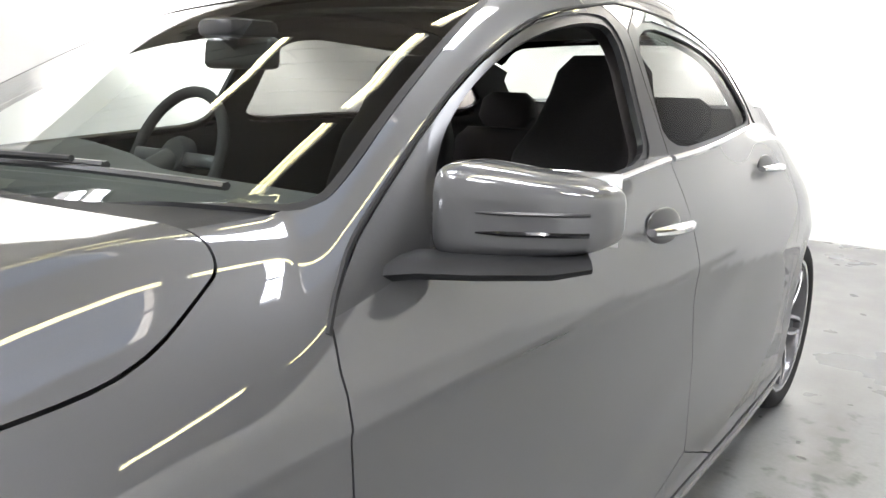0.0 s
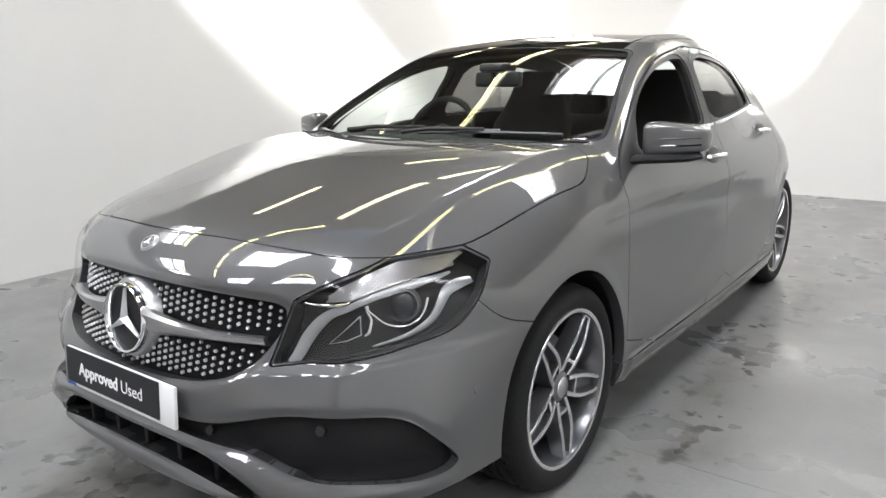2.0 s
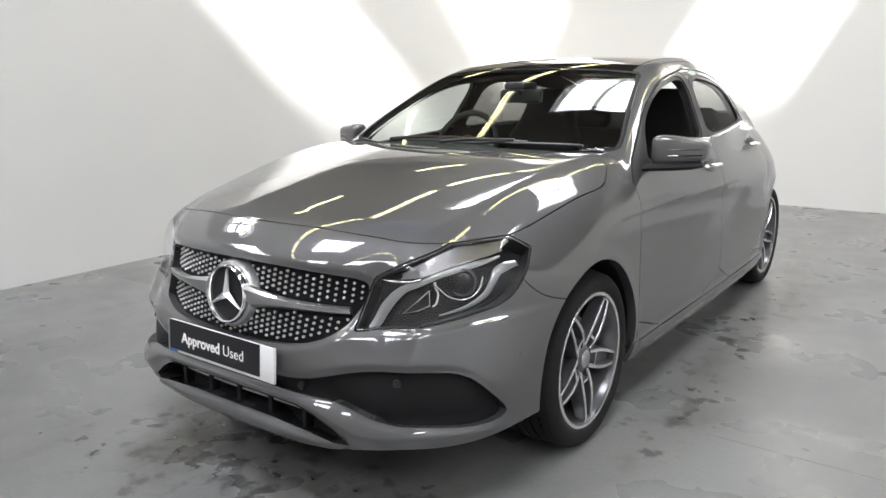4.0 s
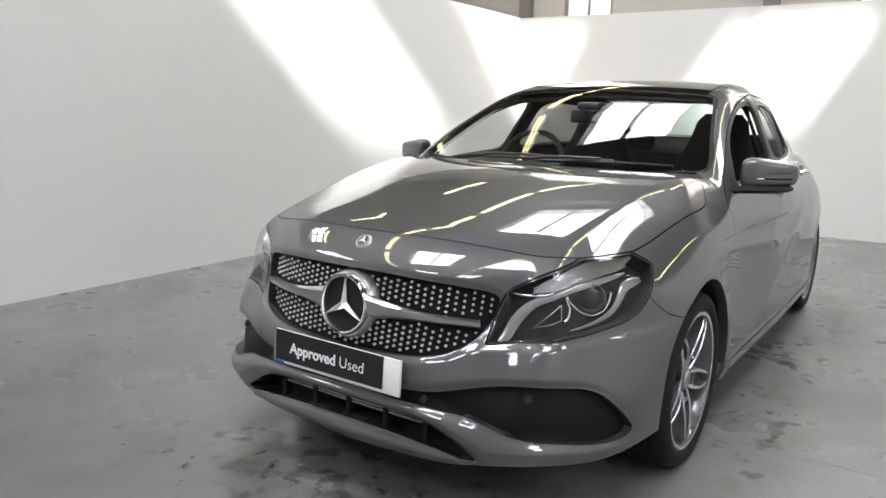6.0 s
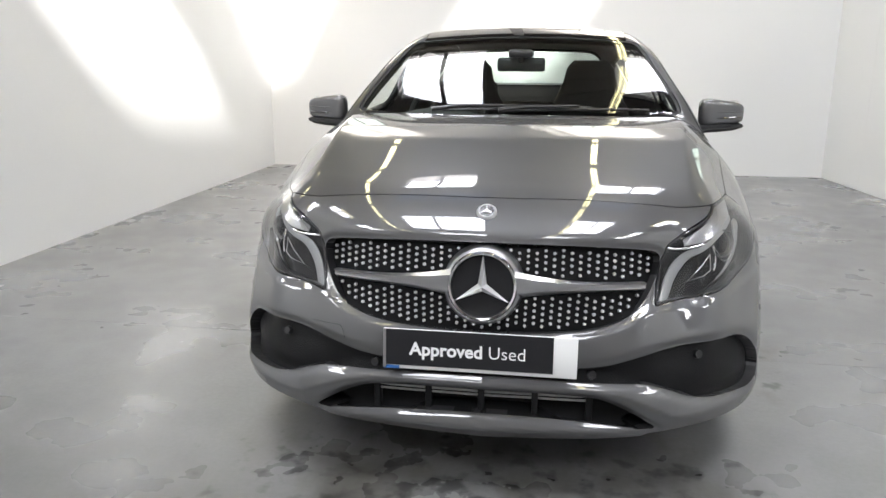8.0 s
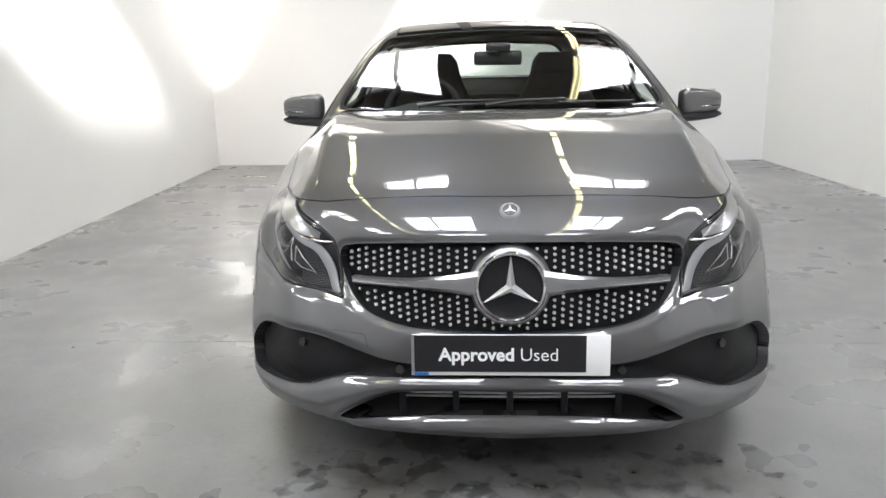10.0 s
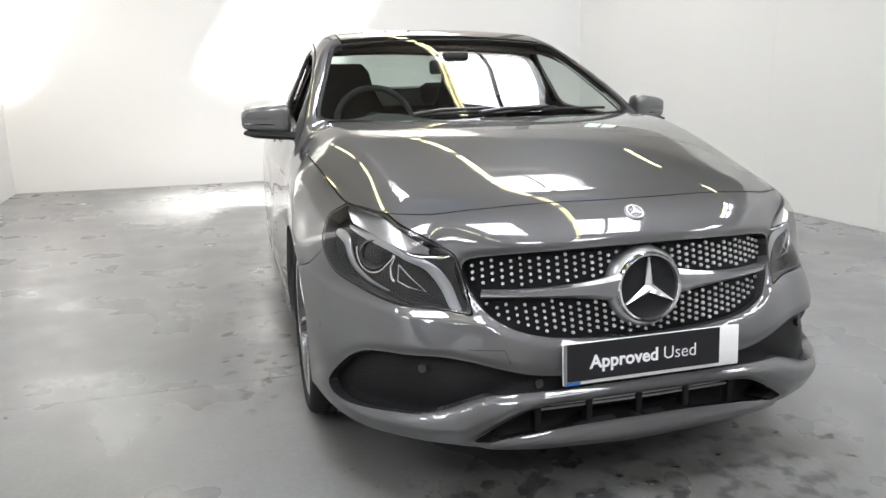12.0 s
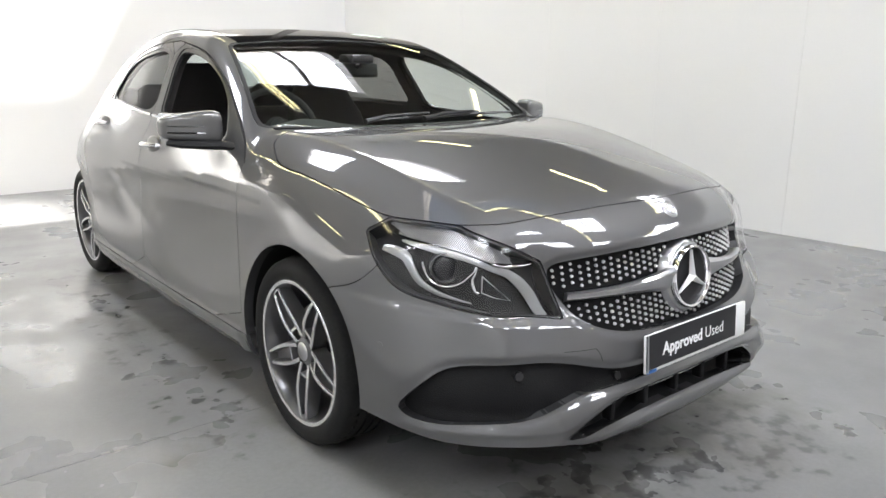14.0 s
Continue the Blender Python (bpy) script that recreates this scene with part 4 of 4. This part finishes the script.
part("screen_band", ws.mesh("screen_band", bandp, lip=.01, off=-.002), BLACK, screen, "black printed edge of the glass")
rs = Sheet(up_ray, np.linspace(-.56, .56, 61), np.linspace(1.84, 3.74, 101))
_, rest = rs.cut(rs.all, g_screen, .003)
roofp, _ = rs.cut(rest, lambda p: np.maximum(g_roof(p), p[:, 1] - 3.57), .002)
roofp = rs.side(roofp, lambda p: 1.93 - p[:, 1], True)
part("roof", rs.mesh("roof", roofp, lip=.02, off=.001), GLOSS_BLACK, car, "gloss black panoramic roof")
part("headlining", rs.mesh("headlining", rs.side(roofp, lambda p: p[:, 1] - 3.42, True), lip=0, off=-.035), LINING, car)

# sides
WIN_F = [(1.485, .968), (1.60, .978), (2.0, 1.004), (2.225, 1.018), (2.25, 1.11), (2.31, 1.285), (2.20, 1.296), (1.96, 1.258), (1.77, 1.197), (1.61, 1.115), (1.54, 1.055)]
WIN_R = [(2.345, 1.026), (2.7, 1.038), (3.1, 1.042), (3.54, 1.046), (3.42, 1.15), (3.30, 1.215), (3.10, 1.258), (2.80, 1.288), (2.415, 1.308), (2.375, 1.15)]
DOOR_F = [(1.245, .285), (1.262, .6), (1.283, .76), (1.285, .90), (1.32, .94), (1.39, 1.0), (1.59, 1.122), (1.80, 1.222), (2.03, 1.296), (2.375, 1.345), (2.335, 1.1), (2.33, .9), (2.31, .6), (2.30, .285)]
DOOR_R = [(2.30, .285), (2.31, .6), (2.33, .9), (2.335, 1.1), (2.375, 1.345), (2.75, 1.330), (3.1, 1.290), (3.36, 1.238), (3.52, 1.14), (3.58, 1.03), (3.44, .93), (3.31, .80), (3.215, .66), (3.14, .5), (3.06, .285)]
win_f, win_r, door_f, door_r = region(WIN_F, 2), region(WIN_R, 2), region(DOOR_F, 1), region(DOOR_R, 1)
YZ = lambda g, grow=0.: (lambda p: g(p[:, 1:]) - grow)
ss = Sheet(side_ray, np.linspace(.40, 3.82, 286), np.linspace(-34, 66, 121))
rest = ss.side(ss.all, lambda p: .205 - p[:, 2], True)
rest = ss.side(rest, lambda p: p[:, 1] - 3.80, True)
for g, gap in ((g_lamp, GAP), (g_hood, GAP), (g_screen, .003), (g_bumper, GAP), (g_roof, .002), (g_rear_glass, .0), (g_arch(ARCH_F, .372), 0), (g_arch(AXLE_R), 0)):
    _, rest = ss.cut(rest, g, gap)
rest = ss.side(rest, lambda p: np.maximum(p[:, 1] - 1.41, ax(p[:, 0]) - .66), False)
trim_all = ss.side(rest, lambda p: .55 - p[:, 2], True)
trim_all = ss.side(trim_all, lambda p: 1.32 - p[:, 1], True)
fdoor, rest = ss.cut(rest, YZ(door_f), GAP)
rdoor, rest = ss.cut(rest, YZ(door_r), GAP)
sill, rest = ss.cut(rest, lambda p: np.maximum(p[:, 2] - .285, np.abs(p[:, 1] - 2.235) - 1.02), .001)
wing, quarter = ss.cut(rest, lambda p: p[:, 1] - 2.2)
glass_f, fdoor = ss.cut(fdoor, YZ(win_f))
seal_f, fdoor = ss.cut(fdoor, YZ(win_f, .017))
glass_r, rdoor = ss.cut(rdoor, YZ(win_r))
seal_r, rdoor = ss.cut(rdoor, YZ(win_r, .017))
sail, fdoor = ss.cut(fdoor, YZ(region([(1.292, .912), (1.33, .955), (1.40, 1.010), (1.58, 1.118), (1.605, 1.105), (1.52, 1.045), (1.475, .950)], 0)))
pillar_f, fdoor = ss.cut(fdoor, lambda p: np.maximum(1.02 - p[:, 2], 2.2 - p[:, 1]))
pillar_r, rdoor = ss.cut(rdoor, lambda p: np.maximum(1.02 - p[:, 2], p[:, 1] - 2.42))
_, trim_all = ss.cut(trim_all, YZ(win_f, .012))
_, trim_all = ss.cut(trim_all, YZ(win_r, .012))
split = lambda p: (p[:, 1] - 3.13) * .93 - (p[:, 2] - 1.04) * .30
glass_r, glass_q = ss.cut(glass_r, split, .012)


def frame_seal(outline, side, r=.0045):
    pts = []
    for q in smooth_path([(y, z, 0) for y, z in outline], 6):
        p = cast(np.array([[0, q.x, q.y]]), np.array([[1., 0, 0]]))
        n = outward(p)[0]
        pts.append(((p[0, 0] - n[0] * .0015) * side, q.x - n[1] * .0015, q.y - n[2] * .0015))
    return tube(pts, r, 6)


def belt(y0, y1, side):
    pts = []
    for y in np.linspace(y0, y1, 24):
        z = float(np.interp(y, [1.47, 2.0, 2.3, 2.93, 3.52], [.953, .991, 1.010, 1.028, 1.032]))
        p = cast(np.array([[0, y, z]]), np.array([[1., 0, 0]]))
        pts.append((p[0, 0] * side + .003 * side, y, z))
    return tube(pts, .0075, 8)


for side in (1, -1):
    mir = side < 0
    word = "left" if side > 0 else "right"
    put = lambda name, polys, mat, parent, label="", lip=.014, off=0.: part(name, ss.mesh(name, polys, lip=lip, off=off, mirror=mir), mat, parent, label)
    wing_ob = put("front_wing", wing, PAINT, car, lip=.035)
    put("rear_quarter", quarter, PAINT, car, lip=.035)
    put("sill", sill, PAINT, car, off=.004)
    fd = put("front_door", fdoor, PAINT, car)
    put("mirror_base", sail, SAIL, fd)
    put("pillar_cover", pillar_f, SATIN, fd)
    put("window_seal", seal_f, SATIN, fd, off=-.004)
    part("chrome_strip", belt(1.47, 2.32, side), CHROME, fd, "bright strip under the window")
    part("door_seal", frame_seal(DOOR_F[3:10], side), BLACK, fd, "black rubber seal round the door frame")
    rd = put("rear_door", rdoor, PAINT, car)
    part("door_seal", frame_seal(DOOR_R[4:10], side), BLACK, rd, "black rubber seal round the door frame")
    put("pillar_cover", pillar_r, SATIN, rd)
    put("window_seal", seal_r, SATIN, rd, off=-.004)
    part("chrome_strip", belt(2.345, 3.52, side), CHROME, rd, "bright strip under the window")
    put("rear_pane", glass_r, DARK_GLASS, rd, "dark tinted side glass", lip=0, off=-.010)
    put("quarter_window", glass_q, DARK_GLASS, rd, lip=0, off=-.010)
    put("cabin_trim", trim_all, TRIM, car, lip=.0, off=-.045)
    for door, y, z in ((fd, 2.175, .893), (rd, 3.14, .928)):
        o = cast(np.array([[0, y, z]]), np.array([[1., 0, 0]]))
        x0 = o[0, 0]
        nrm = outward(o)[0]
        m = Matrix.Translation((x0 * side, y, z))
        cup = bmesh.new()
        bmesh.ops.create_uvsphere(cup, u_segments=24, v_segments=12, radius=1)
        bmesh.ops.scale(cup, vec=(.008, .088, .038), verts=cup.verts)
        part("handle_cup", moved(cup, m @ pose(0, 0, 0, 0, -12 * side)), SATIN, door)
        pts = [(side * (.000 + .034 * math.sin(math.pi * (.08 + .84 * t)) ** .55), -.10 + .20 * t, .004 - .006 * t) for t in np.linspace(0, 1, 15)]
        rad = [.013 + .006 * math.sin(math.pi * t) for t in np.linspace(0, 1, 15)]
        part("door_handle", moved(tube(pts, rad, 10, .62, up=Vector((1, 0, 0))), m), CHROME, door, "chrome-topped grip")

# wheel wells
for a in (ARCH_F, AXLE_R):
    for side in (1, -1):
        n = 40
        well = bmesh.new()
        rings = []
        for inner in (0, 1):
            ring = []
            for t in np.linspace(-.03, math.pi - .10, n):
                y, z = a + .382 * math.cos(t), HUB + .382 * math.sin(t)
                x = .56 if inner else float(cast(np.array([[.3, y, max(z, .2)]]), np.array([[1., 0, 0]]))[0, 0]) - .018
                ring.append(well.verts.new((x * side, y, z)))
            rings.append(ring)
        for i in range(n - 1):
            well.faces.new((rings[0][i], rings[0][i + 1], rings[1][i + 1], rings[1][i]))
        well.faces.new(rings[1])
        part("wheel_well", well, BLACK, car)
part("underbody", box(-.66, .66, .40, 4.0, .215, .27, .02), BLACK, car)
part("cabin_floor", box(-.70, .70, 1.2, 3.9, .30, .34, .01), TRIM, car)
part("bulkhead", box(-.70, .70, 1.16, 1.2, .30, .90, .005), TRIM, car)
part("bumper_core", box(-.44, .44, .16, .30, .22, .56, .03), BLACK, car)

# tail
bs = Sheet(back_ray, np.linspace(-78, 78, 121), np.linspace(-32, 72, 81))
rgl, tail = bs.cut(bs.all, g_rear_glass)
tail = bs.side(tail, lambda p: 3.805 - p[:, 1], True)
tail = bs.side(tail, lambda p: .22 - p[:, 2], True)
_, tail = bs.cut(tail, g_arch(AXLE_R))
tl = part("tailgate", bs.mesh("tailgate", tail, lip=.02), PAINT, car)
part("rear_window", bs.mesh("rear_window", rgl, lip=0), SIDE_GLASS, tl)
part("tail_trim", bs.mesh("tail_trim", tail, lip=0, off=-.04), TRIM, tl)

# door mirrors
for side in (1, -1):
    mir = new("door_mirror")
    mir.parent = car
    mir["label"] = "grey door mirror with lamp strip on a black foot"
    bm = bmesh.new()
    bmesh.ops.create_cube(bm, size=2)
    bmesh.ops.subdivide_edges(bm, edges=bm.edges[:], cuts=11, use_grid_fill=True)
    for v in bm.verts:
        q = v.co.copy()
        # rounded box: the front is domed, the inner end taller, the outer end drawn back
        s = (abs(q.x) ** 5 + abs(q.y) ** 4 + abs(q.z) ** 5) ** (-1 / 4.7)
        q = q * s
        t = (q.x + 1) / 2
        h = .061 - .019 * t
        v.co = Vector((.100 * q.x, .060 * q.y * (1 - .25 * t) + .075 * t ** 1.4, h * q.z + (.012 if q.z > 0 else 0) * (1 - t) * q.z + .003 * t))
    shellm = Matrix.Translation((.893 * side, 1.508, 1.008))
    if side < 0:
        moved(bm, Matrix.Diagonal((-1, 1, 1, 1)))
    body_m = part("mirror_housing", moved(bm, shellm), PAINT, mir)
    # lamp strip and a dark slot following the face
    for z, w, mat, nm in ((-.014, .0035, GLOSS_BLACK, "mirror_lamp"), (.010, .0028, SATIN, "mirror_groove")):
        pts = []
        for t in np.linspace(.34, .93, 14):
            X = -1 + 2 * t
            yy = -(1 - abs(X) ** 5 * .98) ** (1 / 4) * .99
            pts.append((side * (.893 + .100 * X * .985), 1.508 + .060 * yy * (1 - .25 * t) + .075 * t ** 1.4 - .0005, 1.006 + z + .004 * t))
        part(nm, tube(pts, [w * min(1, .3 + 3 * k / 13) for k in range(14)], 6), mat, mir)
    foot = bmesh.new()
    pts = [(side * x, y, z) for x, y, z in ((.765, 1.43, .944), (.80, 1.450, .948), (.86, 1.482, .950), (.93, 1.530, .953), (.968, 1.558, .958))]
    part("mirror_foot", tube(pts, [.018, .0165, .0165, .0160, .012], 10, 2.9, up=Vector((0, 0, 1))), BLACK, mir, "black mirror foot")
    glass_bm = box(-.085, .085, -.002, .002, -.045, .050, .0015)
    part("mirror_glass", moved(glass_bm, Matrix.Translation((.898 * side, 1.59, 1.012)) @ pose(0, 0, 0, 0, 0, 20 * side)), CHROME, mir)


# wheels: five double spokes, bright faces over grey sides
def wheel(side):
    top = new("wheel")
    top.parent = car
    R = .240
    rim_outer = part("rim", lathe([(R + .004, .092), (R + .010, .098), (R + .004, .104), (R - .006, .102), (R - .010, .096), (R - .014, .07), (R - .03, .03), (R - .035, -.09), (R + .004, -.10)], 96), GREY_ALLOY, top, "grey alloy rim with bright machined faces")
    part("rim_edge", lathe([(R + .011, .0985), (R + .005, .1052), (R - .006, .1035)], 96), DIAMOND, rim_outer, "bright machined rim edge")
    # tyre
    prof = [(R - .002, .088), (R + .008, .104), (R + .026, .113), (R + .046, .113), (R + .060, .106), (R + .070, .094), (TYRE_R - .0025, .078)]
    for g in (.055, .018, -.018, -.055):
        prof += [(TYRE_R, g + .010), (TYRE_R, g + .005), (TYRE_R - .007, g + .004), (TYRE_R - .007, g - .004), (TYRE_R, g - .005)]
    prof += [(TYRE_R - .004, -.078), (R + .070, -.095), (R + .045, -.112), (R - .002, -.09)]
    tyre = part("tyre", lathe(prof, 120), RUBBER, top, "black low-profile tyre")
    blocks = bmesh.new()
    for k in range(64):
        a = 2 * math.pi * k / 64
        for x0 in (.070, -.070):
            m = pose(0, 0, 0, math.degrees(a)) @ Matrix.Translation((x0, 0, TYRE_R - .0065))
            bmesh.ops.create_cube(blocks, size=1, matrix=m @ pose(0, 0, 0, 0, 14 * (1 if x0 > 0 else -1), 8) @ Matrix.Diagonal((.034, .019, .012, 1)))
    part("tread", blocks, RUBBER, tyre, smooth=False)["kind"] = "stuff"
    # five leaf-shaped double spokes: bright machined edges round a dark recess
    for k in range(5):
        ang = radians(-90 + 72 * k)
        c, s = math.cos(ang), math.sin(ang)
        body, face = bmesh.new(), bmesh.new()

        def at(x, r, across):
            return x, r * c - across * s, r * s + across * c
        for hand in (-1, 1):
            n = 12
            rows, tops = [], []
            for i in range(n + 1):
                t = i / n
                r = .044 + (R - .005 - .044) * t
                off = hand * float(np.interp(t, [0, .12, .3, .5, .75, 1], [.0235, .0285, .0325, .0305, .0245, .0175]))
                hw = .0064 - .0018 * t
                x = .078 + .019 * t + .009 * math.sin(math.pi * t)
                inx = .030 + .03 * t
                lo, hi = (off - hw, off + hw)
                rows.append([body.verts.new(at(*v)) for v in ((inx, r, lo - .006), (x - .0032, r, lo - .0008), (x - .0032, r, hi + .0008), (inx, r, hi + .006))])
                tops.append([face.verts.new(at(*v)) for v in ((x - .0032, r, lo - .0008), (x, r, lo), (x, r, hi), (x - .0032, r, hi + .0008))])
            for a, b in zip(rows, rows[1:]):
                for q in range(3):
                    body.faces.new((a[q], a[q + 1], b[q + 1], b[q]))
            for a, b in zip(tops, tops[1:]):
                for q in range(3):
                    face.faces.new((a[q], a[q + 1], b[q + 1], b[q]))
            face.faces.new(tops[-1])
        # bright bridge between the arms outside the bolt hole, and at the rim
        for r0, r1, hw0, x in ((.078, .089, .030, .0835), (R - .016, R - .006, .017, .0985)):
            quad = [face.verts.new(at(*v)) for v in ((x, r0, -hw0), (x, r1, -hw0), (x, r1, hw0), (x, r0, hw0))]
            face.faces.new(quad)
            low = [body.verts.new(at(*v)) for v in ((x - .03, r0 - .004, -hw0), (x - .03, r1 + .004, -hw0), (x - .03, r1 + .004, hw0), (x - .03, r0 - .004, hw0))]
            up4 = [body.verts.new(at(*v)) for v in ((x - .001, r0, -hw0), (x - .001, r1, -hw0), (x - .001, r1, hw0), (x - .001, r0, hw0))]
            for q in range(4):
                body.faces.new((low[q], low[(q + 1) % 4], up4[(q + 1) % 4], up4[q]))
        # floor of the recess
        n, back = 6, []
        for i in range(n + 1):
            t = i / n
            r = .088 + (R - .014 - .088) * t
            hw = float(np.interp(t, [0, .3, .6, 1], [.032, .030, .024, .016]))
            back.append([body.verts.new(at(.058 + .014 * t, r, v)) for v in (-hw, 0, hw)])
        for a, b in zip(back, back[1:]):
            for q in range(2):
                body.faces.new((a[q], a[q + 1], b[q + 1], b[q]))
        part("spoke", body, GREY_ALLOY, rim_outer)
        part("spoke_face", face, DIAMOND, rim_outer, "bright machined spoke face")
    part("hub", lathe([(.0001, .082), (.030, .082), (.036, .079), (.046, .074), (.052, .055), (.056, .02)], 48), GREY_ALLOY, rim_outer)
    part("hub_cap", lathe([(.0001, .0875), (.026, .0865), (.031, .083), (.033, .078)], 40), SILVER, rim_outer, "silver hub cap")
    for k in range(5):
        a = radians(-90 + 72 * k)
        part("bolt", moved(lathe([(.0001, .070), (.007, .070), (.009, .066), (.009, .045)], 6), Matrix.Translation((0, .062 * math.cos(a), .062 * math.sin(a)))), CHROME, rim_outer)
    part("brake_disc", lathe([(.06, .012), (.150, .012), (.150, -.012), (.06, -.012)], 64), DISC, top)
    cal = bmesh.new()
    for i in range(9):
        a = radians(150 + 60 * i / 8)
        tmp = box(-.03, .045, .120, .172, -.014, .014, .004)
        moved(tmp, pose(0, 0, 0, math.degrees(a)))
        me = bpy.data.meshes.new("t")
        tmp.to_mesh(me)
        tmp.free()
        cal.from_mesh(me)
        bpy.data.meshes.remove(me)
    part("caliper", cal, BLACK, top)
    return top


first = wheel(1)
first.matrix_world = pose(.735, AXLE_F, HUB, 3)
for y, side in ((AXLE_F, -1), (AXLE_R, 1), (AXLE_R, -1)):
    copy_thing(first, pose((.735 if y < 2 else .695) * side, y, HUB, 3 if side > 0 else 3, 0, 0 if side > 0 else 180))

# cabin
dash = bmesh.new()
rings = []
for x in np.linspace(-.70, .70, 15):
    bow = .10 * (1 - (x / .7) ** 2)
    hump = .045 * math.exp(-((x + .37) / .17) ** 2)
    rings.append([dash.verts.new((x, y, z)) for y, z in ((1.32 - .10 * (1 - (x / .7) ** 2) , .965), (1.46 - bow * .2, .985), (1.62, .975 + hump), (1.70, .945 + hump), (1.73, .90), (1.70, .80), (1.66, .55))])
for a, b in zip(rings, rings[1:]):
    for k in range(6):
        dash.faces.new((a[k], a[k + 1], b[k + 1], b[k]))
part("dashboard", dash, TRIM, car, "dark moulded dashboard")
wheel_m = Matrix.Translation((-.37, 1.86, .955)) @ pose(0, 0, 0, 0, 0, 90) @ pose(0, 0, 0, 0, 24)
sw = lathe([(.185 + .015 * math.cos(t), .015 * math.sin(t)) for t in np.linspace(0, 2 * math.pi, 11)[:-1]], 48, closed=True)
steer = part("steering_wheel", moved(sw, wheel_m), SEAT, car, "black leather steering wheel")
for a in (0, 180, 270):
    part("spoke", moved(box(-.012, .006, .05, .18, -.018, .018, .005), wheel_m @ pose(0, 0, 0, a)), SATIN, steer)
part("airbag", moved(lathe([(.0001, -.02), (.05, -.016), (.062, 0), (.062, .02)], 32), wheel_m), SEAT, steer)
part("steering_column", tube([(-.37, 1.68, .88), (-.37, 1.85, .95)], .035, 12), TRIM, steer)


def slab(name, sections, mat, parent, label=""):
    """A padded shape lofted through rounded cross sections (centre x, y, z, half width, half depth)."""
    bm = bmesh.new()
    rings = []
    for x, y, z, hw, hd in sections:
        ring = []
        for k in range(20):
            a = 2 * math.pi * k / 20
            ca, sa = math.cos(a), math.sin(a)
            ring.append(bm.verts.new((x + hw * math.copysign(abs(ca) ** .55, ca), y + hd * math.copysign(abs(sa) ** .6, sa), z)))
        rings.append(ring)
    for a, b in zip(rings, rings[1:]):
        for k in range(20):
            bm.faces.new((a[k], a[(k + 1) % 20], b[(k + 1) % 20], b[k]))
    bm.faces.new(rings[0][::-1])
    bm.faces.new(rings[-1])
    return part(name, bm, mat, parent, label)


for x in (-.37, .37):
    seat = new("front_seat")
    seat.parent = car
    seat["label"] = "black sports seat with built-in headrest"
    slab("backrest", [(x, 2.56, .45, .20, .07), (x, 2.60, .60, .245, .085), (x, 2.67, .80, .25, .085), (x, 2.73, .96, .235, .08), (x, 2.765, 1.05, .185, .07), (x, 2.785, 1.13, .155, .065), (x, 2.80, 1.20, .14, .058), (x, 2.81, 1.245, .10, .035)], SEAT, seat)
    part("cushion", box(x - .25, x + .25, 2.03, 2.58, .40, .54, .05, 3), SEAT, seat)
    for e in (-.155, .155):
        part("seam", tube([(x + e, 2.53 + .16 * t, .58 + .42 * t) for t in np.linspace(0, 1, 7)], .0035, 6), STITCH, seat)
bench = new("rear_bench")
bench.parent = car
slab("backrest", [(0, 3.28, .45, .62, .08), (0, 3.34, .70, .63, .08), (0, 3.40, .93, .60, .065), (0, 3.42, .97, .56, .03)], SEAT, bench)
part("cushion", box(-.62, .62, 2.85, 3.30, .42, .56, .05, 3), SEAT, bench)
for x in (-.36, .36):
    slab("headrest", [(x, 3.41, .98, .10, .04), (x, 3.42, 1.02, .13, .05), (x, 3.43, 1.09, .12, .045), (x, 3.43, 1.12, .08, .025)], SEAT, bench)
rv = new("rear_view_mirror")
rv.parent = car
part("mirror_case", moved(box(-.115, .115, -.018, .018, -.033, .033, .014, 3), Matrix.Translation((0, 1.80, 1.215)) @ pose(0, 0, 0, -8)), SATIN, rv)
part("mirror_stalk", tube([(0, 1.79, 1.23), (0, 1.74, 1.262)], .012, 8), SATIN, rv)
part("sensor_box", box(-.06, .06, 1.73, 1.86, 1.245, 1.285, .015), SATIN, rv)

# wipers lie along the foot of the glass
for x0, x1 in ((-.30, .32), (-.02, .56)):
    wp = new("wiper")
    wp.parent = car
    pts = []
    for t in np.linspace(0, 1, 12):
        x = x0 + (x1 - x0) * t
        y = 1.255 + .13 * abs(x) ** 1.5 + .03 * t
        z = float(cast(np.array([[x, y, .6]]), np.array([[0, 0, 1.]]))[0, 2])
        pts.append((x, y, z + .012))
    part("blade", tube(pts, .006, 6, 1.4), SATIN, wp)
    part("arm", tube([(x0 - .04, 1.205, pts[0][2] + .006), (x0 + .08, 1.232, pts[2][2] + .016), ((x0 + x1) / 2, pts[6][1] - .008, pts[6][2] + .014)], [.010, .008, .005], 8), SATIN, wp)
